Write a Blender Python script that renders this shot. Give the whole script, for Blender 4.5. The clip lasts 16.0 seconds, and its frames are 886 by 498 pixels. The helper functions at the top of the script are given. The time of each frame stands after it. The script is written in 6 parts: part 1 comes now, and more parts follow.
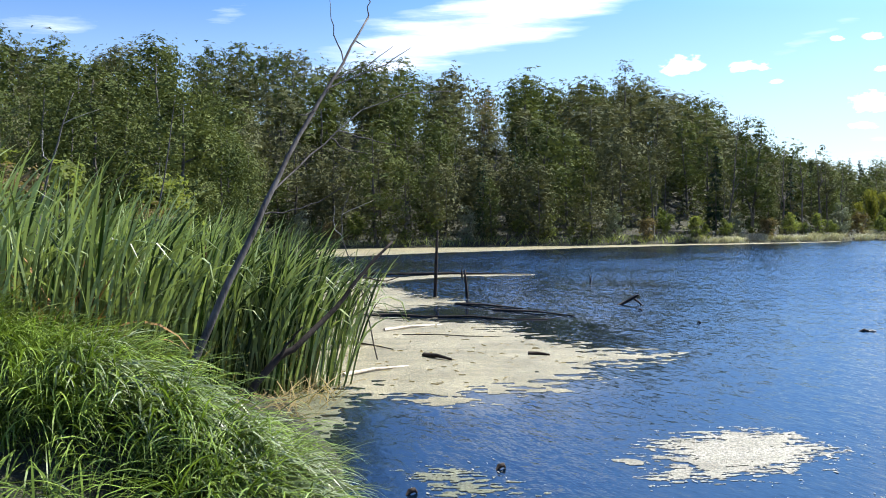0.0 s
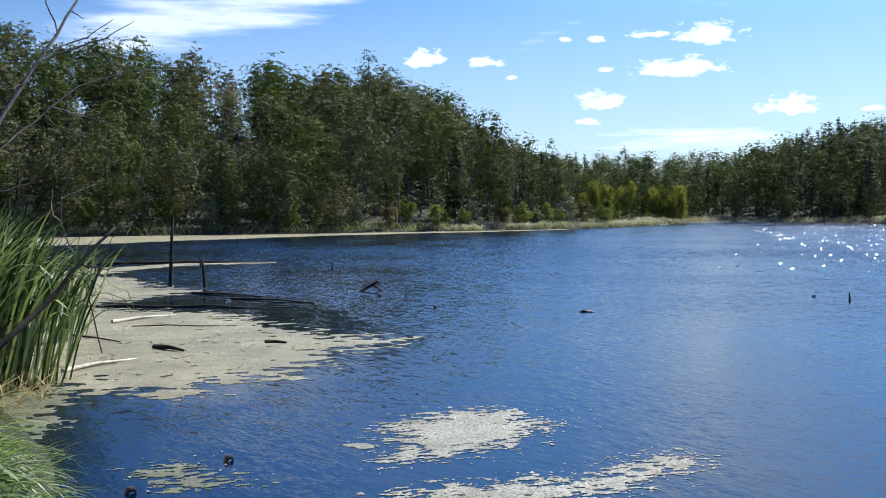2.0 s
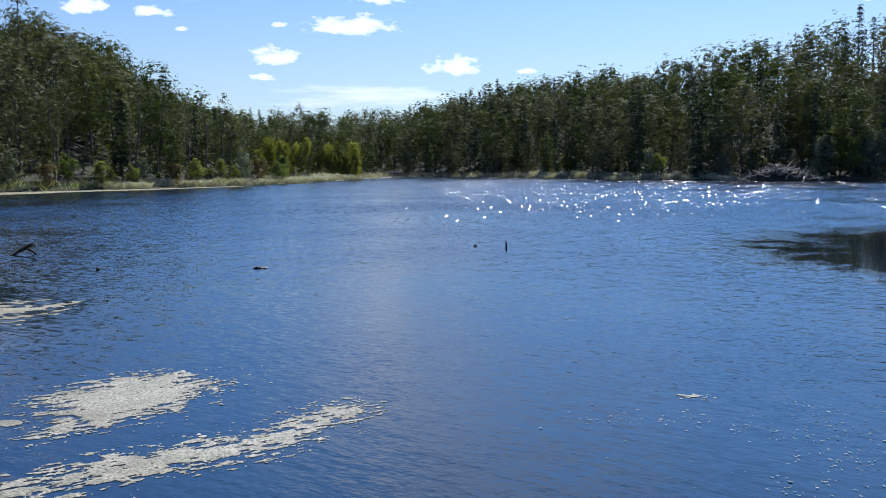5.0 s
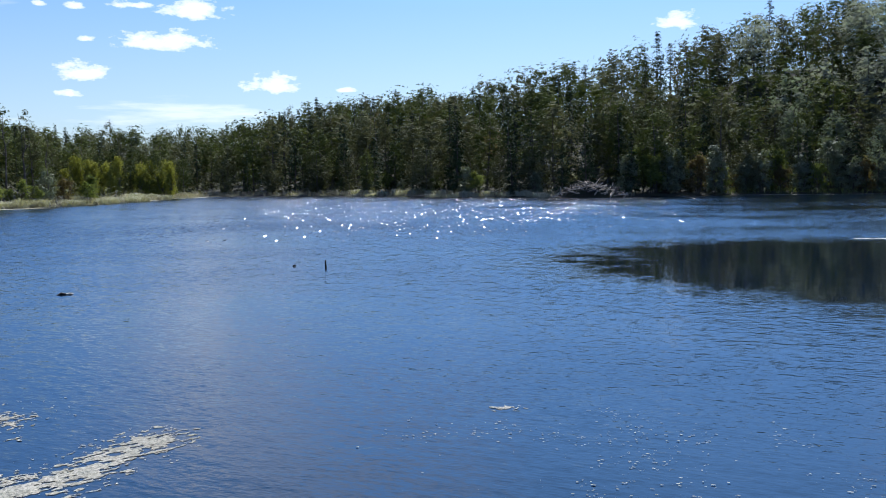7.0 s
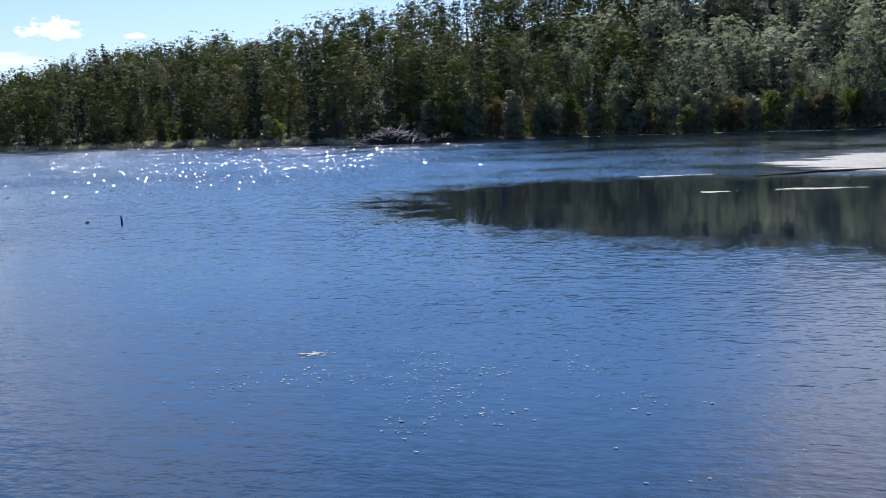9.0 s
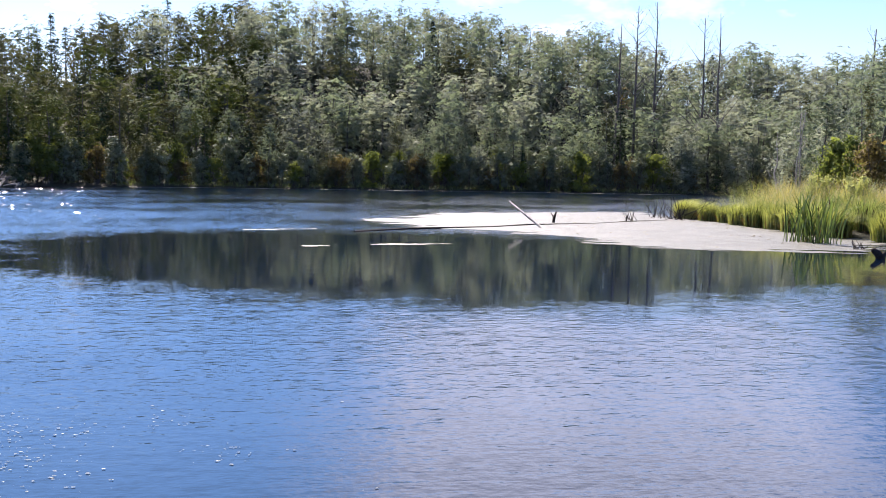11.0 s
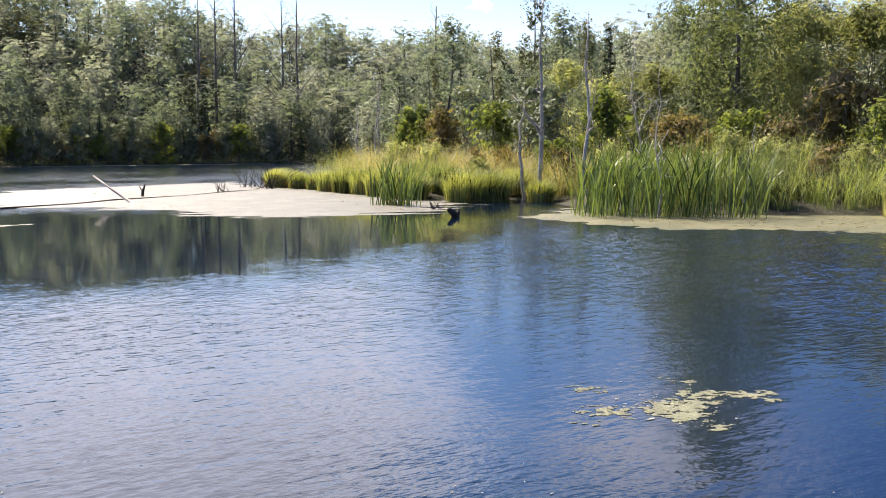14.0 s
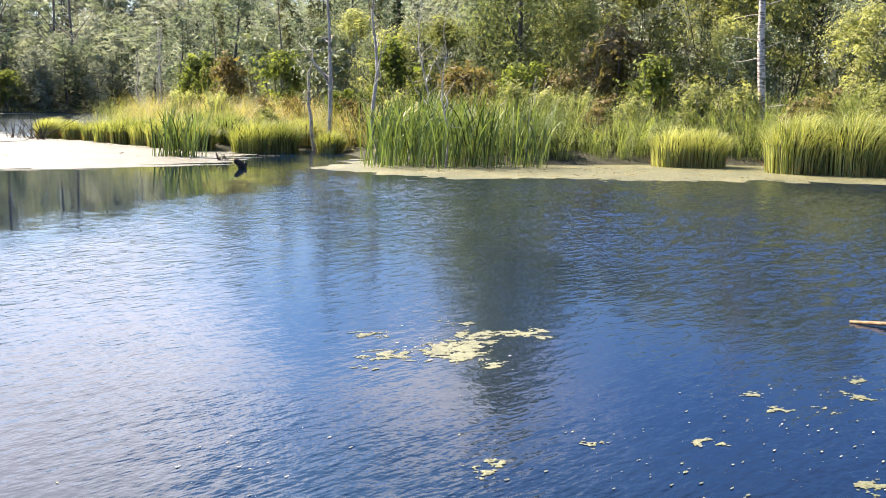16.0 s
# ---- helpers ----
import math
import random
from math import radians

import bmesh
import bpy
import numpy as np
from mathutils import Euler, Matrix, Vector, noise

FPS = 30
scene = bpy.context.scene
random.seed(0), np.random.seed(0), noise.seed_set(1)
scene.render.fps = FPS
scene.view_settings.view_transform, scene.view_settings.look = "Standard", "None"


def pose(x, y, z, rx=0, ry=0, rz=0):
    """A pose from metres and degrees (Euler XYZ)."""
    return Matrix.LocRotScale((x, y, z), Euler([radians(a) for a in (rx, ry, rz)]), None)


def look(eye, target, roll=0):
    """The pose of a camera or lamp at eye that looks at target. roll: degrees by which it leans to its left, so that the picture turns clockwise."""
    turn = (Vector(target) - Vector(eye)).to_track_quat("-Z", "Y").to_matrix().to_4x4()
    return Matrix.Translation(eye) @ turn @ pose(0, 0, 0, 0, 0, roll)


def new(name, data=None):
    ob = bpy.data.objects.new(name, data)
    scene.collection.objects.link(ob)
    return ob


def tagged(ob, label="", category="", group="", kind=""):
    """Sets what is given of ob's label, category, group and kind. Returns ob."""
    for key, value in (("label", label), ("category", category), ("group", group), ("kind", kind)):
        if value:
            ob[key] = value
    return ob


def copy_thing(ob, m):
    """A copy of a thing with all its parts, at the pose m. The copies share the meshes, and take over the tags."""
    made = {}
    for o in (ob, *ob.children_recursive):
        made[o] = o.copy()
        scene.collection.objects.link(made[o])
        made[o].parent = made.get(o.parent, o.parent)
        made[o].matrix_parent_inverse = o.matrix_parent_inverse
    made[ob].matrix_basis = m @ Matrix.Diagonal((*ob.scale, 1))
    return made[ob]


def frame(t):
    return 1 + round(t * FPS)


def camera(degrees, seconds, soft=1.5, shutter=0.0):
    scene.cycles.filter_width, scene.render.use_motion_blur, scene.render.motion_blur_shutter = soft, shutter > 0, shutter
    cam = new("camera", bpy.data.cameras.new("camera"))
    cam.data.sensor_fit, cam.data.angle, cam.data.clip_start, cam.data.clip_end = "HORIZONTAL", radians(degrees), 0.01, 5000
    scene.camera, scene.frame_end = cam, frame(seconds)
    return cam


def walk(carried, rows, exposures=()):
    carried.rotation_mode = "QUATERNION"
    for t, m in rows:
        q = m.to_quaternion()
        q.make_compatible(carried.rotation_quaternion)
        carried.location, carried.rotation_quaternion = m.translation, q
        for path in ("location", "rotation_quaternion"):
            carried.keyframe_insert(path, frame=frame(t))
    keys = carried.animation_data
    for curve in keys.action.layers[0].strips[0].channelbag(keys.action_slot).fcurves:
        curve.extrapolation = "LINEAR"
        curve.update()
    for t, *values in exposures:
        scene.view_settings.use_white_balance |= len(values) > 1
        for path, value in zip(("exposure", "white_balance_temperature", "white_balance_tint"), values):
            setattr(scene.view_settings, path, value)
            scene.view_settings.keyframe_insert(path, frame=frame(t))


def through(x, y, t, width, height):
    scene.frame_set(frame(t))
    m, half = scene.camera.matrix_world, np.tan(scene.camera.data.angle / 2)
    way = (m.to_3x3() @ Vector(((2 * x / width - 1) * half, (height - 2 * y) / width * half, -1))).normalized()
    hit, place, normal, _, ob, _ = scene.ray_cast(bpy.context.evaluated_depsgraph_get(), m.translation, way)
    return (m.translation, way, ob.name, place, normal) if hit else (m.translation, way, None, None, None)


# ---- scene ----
cam = camera(49.23, 16.0, 1.0)
# seconds, x, y, z, yaw, pitch, lean
ROWS = [
    (0.0, -0.003, -0.000, 2.036, 0.22, -1.79, -0.55),
    (0.5, 0.051, 0.032, 2.031, -4.54, -2.21, -0.42),
    (1.0, 0.070, 0.022, 2.020, -7.92, -2.44, -0.25),
    (1.5, 0.124, 0.069, 2.010, -10.93, -2.70, -0.38),
    (2.0, 0.142, 0.079, 2.008, -14.74, -2.59, -0.17),
    (2.5, 0.167, 0.104, 1.999, -18.95, -3.02, 0.05),
    (3.0, 0.185, 0.105, 1.992, -23.04, -3.48, 0.04),
    (3.5, 0.216, 0.131, 1.982, -25.89, -3.84, -0.09),
    (4.0, 0.244, 0.133, 1.977, -28.39, -4.52, 0.02),
    (4.5, 0.264, 0.136, 1.977, -30.91, -5.04, -0.12),
    (7.0, 0.308, 0.052, 1.991, -44.17, -4.21, -0.57),
    (7.5, 0.291, 0.010, 2.003, -46.36, -4.37, -0.70),
    (8.0, 0.297, -0.014, 1.982, -49.96, -5.91, -1.12),
    (10.5, 0.172, -0.096, 1.995, -69.39, -5.73, 0.03),
    (11.0, 0.234, -0.220, 1.987, -78.57, -4.48, 1.17),
    (11.5, 0.331, -0.040, 2.008, -88.61, -3.83, 1.18),
    (12.0, 0.242, 0.093, 2.015, -95.50, -4.70, 0.41),
    (12.5, 0.241, 0.143, 2.019, -99.96, -5.41, 0.14),
    (13.0, 0.240, 0.131, 2.023, -101.44, -5.47, 0.21),
    (13.5, 0.154, 0.082, 2.019, -101.30, -5.87, 0.10),
    (14.0, 0.094, 0.033, 2.008, -102.69, -6.03, -0.02),
    (14.5, 0.080, 0.010, 1.990, -103.95, -6.97, -0.38),
    (15.0, 0.086, -0.019, 1.980, -106.35, -7.78, -0.56),
    (15.5, 0.050, -0.043, 1.977, -110.40, -8.16, -0.38),
    (16.0, 0.071, -0.089, 1.963, -114.92, -8.80, 0.54),
]
walk(cam, [(t, pose(x, y, z, 0, 0, yaw) @ pose(0, 0, 0, 90 + pitch) @ pose(0, 0, 0, 0, 0, roll)) for t, x, y, z, yaw, pitch, roll in ROWS],
     [(0.0, 1.3, 6100, 12), (1.0, 0.96, 5900, 12), (1.5, 0.85, 5800, 11), (3.5, 0.58, 5750, 13), (8.2, 0.62, 5750, 14), (10.3, 1.25, 6400, 23), (11.2, 1.47, 6450, 23), (12.0, 1.24, 6500, 22), (12.6, 1.34, 6700, 20), (14.5, 1.75, 7300, 18), (16.0, 2.12, 7350, 16)])

# ---- world, sun ----
SUN_AZ, SUN_EL = 58.0, 46.0


def maths(tree, op, a, b=0.0, c=0.0):
    """A Math node; a, b and c are sockets or numbers. Gives its output."""
    n = tree.nodes.new("ShaderNodeMath")
    n.operation = op
    for socket, v in zip(n.inputs, (a, b, c)):
        if isinstance(v, (int, float)):
            socket.default_value = v
        else:
            tree.links.new(v, socket)
    return n.outputs[0]


def mixed(tree, fac, a, b, blend="MIX"):
    """A colour mix; fac, a and b are sockets, numbers or colours."""
    n = tree.nodes.new("ShaderNodeMix")
    n.data_type, n.blend_type = "RGBA", blend
    for socket, v in zip((n.inputs[0], n.inputs[6], n.inputs[7]), (fac, a, b)):
        if isinstance(v, (int, float)):
            socket.default_value = v
        elif isinstance(v, tuple):
            socket.default_value = (*v, 1)
        else:
            tree.links.new(v, socket)
    return n.outputs[2]


def noise_out(tree, vector, scale, detail=3.0, rough=0.55):
    n = tree.nodes.new("ShaderNodeTexNoise")
    n.inputs["Scale"].default_value, n.inputs["Detail"].default_value, n.inputs["Roughness"].default_value = scale, detail, rough
    if vector is not None:
        tree.links.new(vector, n.inputs["Vector"])
    return n.outputs["Fac"]


def ramp(tree, fac, stops):
    n = tree.nodes.new("ShaderNodeValToRGB")
    while len(n.color_ramp.elements) < len(stops):
        n.color_ramp.elements.new(0.5)
    for e, (at, c) in zip(n.color_ramp.elements, stops):
        e.position = at
        e.color = (c, c, c, 1) if isinstance(c, (int, float)) else (*c, 1)
    tree.links.new(fac, n.inputs[0])
    return n.outputs[0]


world = bpy.data.worlds.new("sky")
scene.world = world
world.use_nodes = True
wt = world.node_tree
wt.nodes.clear()
sky = wt.nodes.new("ShaderNodeTexSky")
sky.sky_type, sky.sun_disc = "NISHITA", False
sky.sun_elevation, sky.sun_rotation = radians(SUN_EL), radians(SUN_AZ)
sky.air_density, sky.dust_density, sky.ozone_density = 1.0, 0.6, 1.6
way = wt.nodes.new("ShaderNodeTexCoord").outputs["Generated"]
split = wt.nodes.new("ShaderNodeSeparateXYZ")
wt.links.new(way, split.inputs[0])
sx, sy, sz = split.outputs
flat = maths(wt, "SQRT", maths(wt, "ADD", maths(wt, "MULTIPLY", sx, sx), maths(wt, "MULTIPLY", sy, sy)))
slope = maths(wt, "DIVIDE", sz, maths(wt, "MAXIMUM", flat, 0.02))
azim = maths(wt, "ARCTAN2", sx, sy)
spot = wt.nodes.new("ShaderNodeCombineXYZ")
wt.links.new(azim, spot.inputs[0])
wt.links.new(maths(wt, "MULTIPLY", slope, 1.9), spot.inputs[1])
puff = noise_out(wt, spot.outputs[0], 50.0, 6.0, 0.62)
wisp_map = wt.nodes.new("ShaderNodeMapping")
wisp_map.inputs["Rotation"].default_value = (0, 0, radians(-24))
wisp_map.inputs["Scale"].default_value = (2.2, 9.0, 1)
wt.links.new(spot.outputs[0], wisp_map.inputs[0])
wisp = noise_out(wt, wisp_map.outputs[0], 2.2, 7.0, 0.6)
# fair-weather cumulus: bearing (degrees), rise, half width, half height
CUMULUS = [(13.7, 0.152, 0.028, 0.013), (17.3, 0.148, 0.025, 0.008), (28.6, 0.138, 0.058, 0.014), (30.0, 0.171, 0.042, 0.017),
           (24.1, 0.107, 0.034, 0.013), (34.3, 0.098, 0.034, 0.014), (26.8, 0.172, 0.026, 0.006), (23.8, 0.168, 0.012, 0.005),
           (23.3, 0.085, 0.014, 0.006), (57.8, 0.154, 0.028, 0.011), (105.0, 0.143, 0.016, 0.009), (24.3, 0.138, 0.011, 0.005),
           (29.6, 0.27, 0.05, 0.05), (18.8, 0.131, 0.008, 0.004), (38.6, 0.091, 0.010, 0.004), (21.9, 0.168, 0.009, 0.004)]
cover = None
for az, rise, w, h in CUMULUS:
    u = maths(wt, "DIVIDE", maths(wt, "SUBTRACT", azim, radians(az)), w * 0.9)
    v = maths(wt, "DIVIDE", maths(wt, "SUBTRACT", slope, rise - 0.3 * h), h * 1.05)
    v = maths(wt, "MAXIMUM", v, maths(wt, "MULTIPLY", v, -2.0))
    far = maths(wt, "SQRT", maths(wt, "ADD", maths(wt, "MULTIPLY", u, u), maths(wt, "MULTIPLY", v, v)))
    inside = maths(wt, "SUBTRACT", 1.0, far)
    cover = inside if cover is None else maths(wt, "MAXIMUM", cover, inside)
cumulus = maths(wt, "MULTIPLY_ADD", maths(wt, "SUBTRACT", puff, 0.5), 2.6, cover)
cumulus = ramp(wt, cumulus, [(0.06, 0.0), (0.30, 0.6), (0.75, 1.0)])
# long cirrus bands
CIRRUS = [(3.0, 0.20, 0.22, 0.036, 0.24, 1.0), (-21.0, 0.195, 0.11, 0.02, 0.15, 0.55), (-13.0, 0.20, 0.05, 0.02, 0.4, 0.35), (20.0, 0.165, 0.06, 0.012, 0.35, 0.4),
          (27.5, 0.066, 0.17, 0.022, 0.03, 0.8), (30.0, 0.30, 0.14, 0.085, 0.0, 1.1), (38.0, 0.42, 0.2, 0.1, 0.1, 1.0), (115.0, 0.36, 0.2, 0.1, -0.1, 1.0)]
bands = None
for az, rise, w, h, lean, thick in CIRRUS:
    du = maths(wt, "SUBTRACT", azim, radians(az))
    dv = maths(wt, "SUBTRACT", maths(wt, "SUBTRACT", slope, rise), maths(wt, "MULTIPLY", du, lean))
    u, v = maths(wt, "DIVIDE", du, w), maths(wt, "DIVIDE", dv, h)
    far = maths(wt, "ADD", maths(wt, "MULTIPLY", u, u), maths(wt, "MULTIPLY", v, v))
    inside = maths(wt, "SUBTRACT", thick, far)
    bands = inside if bands is None else maths(wt, "MAXIMUM", bands, inside)
cirrus = maths(wt, "MULTIPLY_ADD", maths(wt, "SUBTRACT", wisp, 0.5), 4.0, bands)
cirrus = ramp(wt, cirrus, [(0.0, 0.0), (0.5, 0.22), (1.0, 0.66)])
# a tall bank of bright cloud in the east
bu, bv = maths(wt, "DIVIDE", maths(wt, "SUBTRACT", azim, radians(88)), 0.34), maths(wt, "DIVIDE", maths(wt, "SUBTRACT", slope, 0.44), 0.29)
bank = maths(wt, "SUBTRACT", 1.0, maths(wt, "ADD", maths(wt, "MULTIPLY", bu, bu), maths(wt, "MULTIPLY", bv, bv)))
bank = maths(wt, "MULTIPLY_ADD", maths(wt, "SUBTRACT", noise_out(wt, spot.outputs[0], 3.0, 6.0, 0.6), 0.5), 2.2, bank)
bank = ramp(wt, bank, [(0.0, 0.0), (0.55, 1.0)])
veil = maths(wt, "MULTIPLY", ramp(wt, slope, [(0.0, 0.5), (0.25, 0.0)]), 0.5)
high = maths(wt, "MULTIPLY", maths(wt, "SUBTRACT", wisp, 0.42), ramp(wt, slope, [(0.15, 0.0), (0.6, 0.5)]))
# blue brightening of the unseen high sky on the sun's side, added to lighten the water's reflections
gu, gv = maths(wt, "DIVIDE", maths(wt, "SUBTRACT", azim, radians(55)), 1.5), maths(wt, "DIVIDE", maths(wt, "SUBTRACT", slope, 0.50), 0.33)
sky_boost = maths(wt, "MAXIMUM", maths(wt, "SUBTRACT", 1.0, maths(wt, "ADD", maths(wt, "MULTIPLY", gu, gu), maths(wt, "MULTIPLY", gv, gv))), 0.0)
sky_boost = maths(wt, "MULTIPLY", sky_boost, maths(wt, "ADD", 0.5, maths(wt, "MULTIPLY", wisp, 0.6)))
white = maths(wt, "MAXIMUM", maths(wt, "MAXIMUM", cumulus, cirrus), maths(wt, "MAXIMUM", veil, high))
white = maths(wt, "MINIMUM", maths(wt, "MAXIMUM", white, 0.0), 1.0)
CLOUD = (13.0, 13.2, 13.4)
depth = ramp(wt, slope, [(0.10, (0.74, 0.95, 1.14)), (0.20, (0.70, 1.0, 1.30)), (0.34, (0.72, 1.30, 2.0)), (0.75, (0.66, 1.22, 1.9)), (1.0, (0.44, 0.78, 1.2))])
tint = mixed(wt, 1.0, sky.outputs[0], depth, "MULTIPLY")
tint = mixed(wt, sky_boost, tint, (5.6, 11.8, 22.0))
away = ramp(wt, maths(wt, "DIVIDE", maths(wt, "ABSOLUTE", maths(wt, "SUBTRACT", azim, radians(SUN_AZ))), math.pi), [(0.20, 0.0), (0.40, 0.65)])
tint = mixed(wt, maths(wt, "MULTIPLY", away, ramp(wt, slope, [(0.12, 0.0), (0.3, 1.0)])), tint, mixed(wt, 1.0, tint, (0.2, 0.3, 0.5), "MULTIPLY"))
sky_col = mixed(wt, bank, mixed(wt, white, tint, CLOUD), (13.6, 15.2, 18.6))
back = wt.nodes.new("ShaderNodeBackground")
back.inputs["Strength"].default_value = 0.060
wt.links.new(sky_col, back.inputs["Color"])
wout = wt.nodes.new("ShaderNodeOutputWorld")
wt.links.new(back.outputs[0], wout.inputs[0])

sun_data = bpy.data.lights.new("sun", "SUN")
sun_data.energy, sun_data.angle, sun_data.color = 5.0, radians(0.53), (1.0, 0.94, 0.84)
sun = new("sun", sun_data)
sun.matrix_world = look((math.sin(radians(SUN_AZ)) * 100, math.cos(radians(SUN_AZ)) * 100, math.tan(radians(SUN_EL)) * 100), (0, 0, 0))


# ---- materials ----
def material(name):
    m = bpy.data.materials.new(name)
    m.use_nodes = True
    t = m.node_tree
    return m, t, t.nodes["Principled BSDF"], t.nodes["Material Output"]


def place_of(tree):
    return tree.nodes.new("ShaderNodeNewGeometry").outputs["Position"]


def bump(tree, bsdf, height, strength, distance):
    b = tree.nodes.new("ShaderNodeBump")
    b.inputs["Distance"].default_value = distance
    if isinstance(strength, (int, float)):
        b.inputs["Strength"].default_value = strength
    else:
        tree.links.new(strength, b.inputs["Strength"])
    tree.links.new(height, b.inputs["Height"])
    tree.links.new(b.outputs[0], bsdf.inputs["Normal"])


def leaf_material(name, dark, light, through=0.3, rough=0.8, patch=0.35, gloss=0.04, vary=0.3, glow=(1.25, 1.3, 0.6), cut=0.0):
    """Foliage: two tones that drift from plant to plant and over the plant, and vary leaf by leaf; thin enough to glow against the sun.
    cut: leaflets to the metre, where one face carries a spray of small leaves with gaps between them."""
    m, t, b, out = material(name)
    geo, info = t.nodes.new("ShaderNodeNewGeometry"), t.nodes.new("ShaderNodeObjectInfo")
    drift = noise_out(t, geo.outputs["Position"], patch, 2.0)
    fac = maths(t, "ADD", maths(t, "MULTIPLY", info.outputs["Random"], 0.62), maths(t, "MULTIPLY", maths(t, "SUBTRACT", drift, 0.25), 0.9))
    fac = maths(t, "MULTIPLY_ADD", maths(t, "SUBTRACT", geo.outputs["Random Per Island"], 0.5), vary, fac)
    col = mixed(t, maths(t, "MINIMUM", maths(t, "MAXIMUM", fac, 0.0), 1.0), dark, light)
    t.links.new(col, b.inputs["Base Color"])
    b.inputs["Roughness"].default_value = rough
    b.inputs["Specular IOR Level"].default_value = gloss
    tr = t.nodes.new("ShaderNodeBsdfTranslucent")
    t.links.new(mixed(t, 1.0, col, glow, "MULTIPLY"), tr.inputs["Color"])
    mix = t.nodes.new("ShaderNodeMixShader")
    mix.inputs[0].default_value = through
    t.links.new(b.outputs[0], mix.inputs[1])
    t.links.new(tr.outputs[0], mix.inputs[2])
    if cut:
        leaflet = t.nodes.new("ShaderNodeTexNoise")
        leaflet.inputs["Scale"].default_value, leaflet.inputs["Detail"].default_value = cut, 0.0
        t.links.new(geo.outputs["Position"], leaflet.inputs["Vector"])
        tilt = t.nodes.new("ShaderNodeVectorMath")
        tilt.operation = "MULTIPLY_ADD"
        tilt.inputs[1].default_value = (2.0, 2.0, 2.0)
        t.links.new(leaflet.outputs["Color"], tilt.inputs[0])
        moved = t.nodes.new("ShaderNodeVectorMath")
        moved.operation, moved.inputs[1].default_value = "ADD", (-1.0, -1.0, -1.0)
        t.links.new(geo.outputs["Normal"], moved.inputs[0])
        t.links.new(moved.outputs[0], tilt.inputs[2])
        unit = t.nodes.new("ShaderNodeVectorMath")
        unit.operation = "NORMALIZE"
        t.links.new(tilt.outputs[0], unit.inputs[0])
        t.links.new(unit.outputs[0], b.inputs["Normal"])
        gap = t.nodes.new("ShaderNodeBsdfTransparent")
        whole = t.nodes.new("ShaderNodeMixShader")
        t.links.new(maths(t, "GREATER_THAN", leaflet.outputs["Fac"], 0.43), whole.inputs[0])
        t.links.new(gap.outputs[0], whole.inputs[1])
        t.links.new(mix.outputs[0], whole.inputs[2])
        mix = whole
    t.links.new(mix.outputs[0], out.inputs[0])
    return m


def wood_material(name, dark, light, scale=6.0, rough=0.85):
    m, t, b, out = material(name)
    tc = t.nodes.new("ShaderNodeTexCoord").outputs["Object"]
    mp = t.nodes.new("ShaderNodeMapping")
    mp.inputs["Scale"].default_value = (1, 1, 0.25)
    t.links.new(tc, mp.inputs[0])
    n1, n2 = noise_out(t, mp.outputs[0], scale * 5, 4.0), noise_out(t, tc, scale * 0.4, 3.0)
    fac = maths(t, "MULTIPLY", maths(t, "ADD", n1, n2), 0.5)
    t.links.new(mixed(t, ramp(t, fac, [(0.38, 0.0), (0.62, 1.0)]), dark, light), b.inputs["Base Color"])
    b.inputs["Roughness"].default_value = rough
    b.inputs["Specular IOR Level"].default_value = 0.2
    bump(t, b, n1, 0.6, 0.01)
    return m


M_ASPEN = leaf_material("aspen_leaves", (0.036, 0.052, 0.015), (0.118, 0.140, 0.044), 0.2, glow=(1.12, 1.12, 0.75), cut=9.0)
M_POPLAR = leaf_material("poplar_leaves", (0.056, 0.064, 0.028), (0.142, 0.148, 0.072), 0.2, glow=(1.12, 1.1, 0.8), cut=9.0)
# grey and olive leaves, paled further by sun haze mixed into their colour
M_GREYLEAF_HAZED = leaf_material("grey_poplar_leaves", (0.128, 0.140, 0.112), (0.325, 0.340, 0.262), 0.5, glow=(1.05, 1.12, 0.88), cut=9.0)
M_OLIVE_HAZED = leaf_material("olive_aspen_leaves", (0.092, 0.110, 0.080), (0.225, 0.252, 0.175), 0.45, glow=(1.04, 1.14, 0.85), cut=9.0)
M_BANK = leaf_material("bank_willow_leaves", (0.115, 0.130, 0.052), (0.400, 0.405, 0.185), 0.48, glow=(1.06, 1.12, 0.7), cut=15.0)
M_BIRCHLEAF = leaf_material("birch_leaves", (0.066, 0.084, 0.036), (0.320, 0.345, 0.165), 0.52, glow=(1.08, 1.14, 0.7), cut=15.0)
M_SPRUCE = leaf_material("spruce_needles", (0.018, 0.034, 0.018), (0.046, 0.070, 0.030), 0.03, cut=9.0)
M_SILVER = leaf_material("silver_willow_leaves", (0.095, 0.120, 0.072), (0.240, 0.265, 0.180), 0.14, 0.6, cut=9.0)
M_GOLD = leaf_material("yellowing_willow_leaves", (0.130, 0.145, 0.028), (0.320, 0.315, 0.070), 0.3, cut=9.0)
M_BRIGHT = leaf_material("alder_leaves", (0.078, 0.105, 0.032), (0.195, 0.230, 0.080), 0.26)
M_ALDER = leaf_material("alder_sprays", (0.078, 0.105, 0.032), (0.215, 0.245, 0.085), 0.48, cut=9.0)
M_RUST = leaf_material("autumn_leaves", (0.120, 0.095, 0.050), (0.220, 0.175, 0.095), 0.32, cut=9.0)
M_CATTAIL = leaf_material("cattail_blades", (0.012, 0.030, 0.006), (0.300, 0.370, 0.155), 0.22, 0.4, 1.6, 0.35, 1.5)
M_CATEAST = leaf_material("sunlit_cattail_blades", (0.014, 0.032, 0.006), (0.180, 0.238, 0.078), 0.26, 0.45, 1.2, 0.35, 1.2)
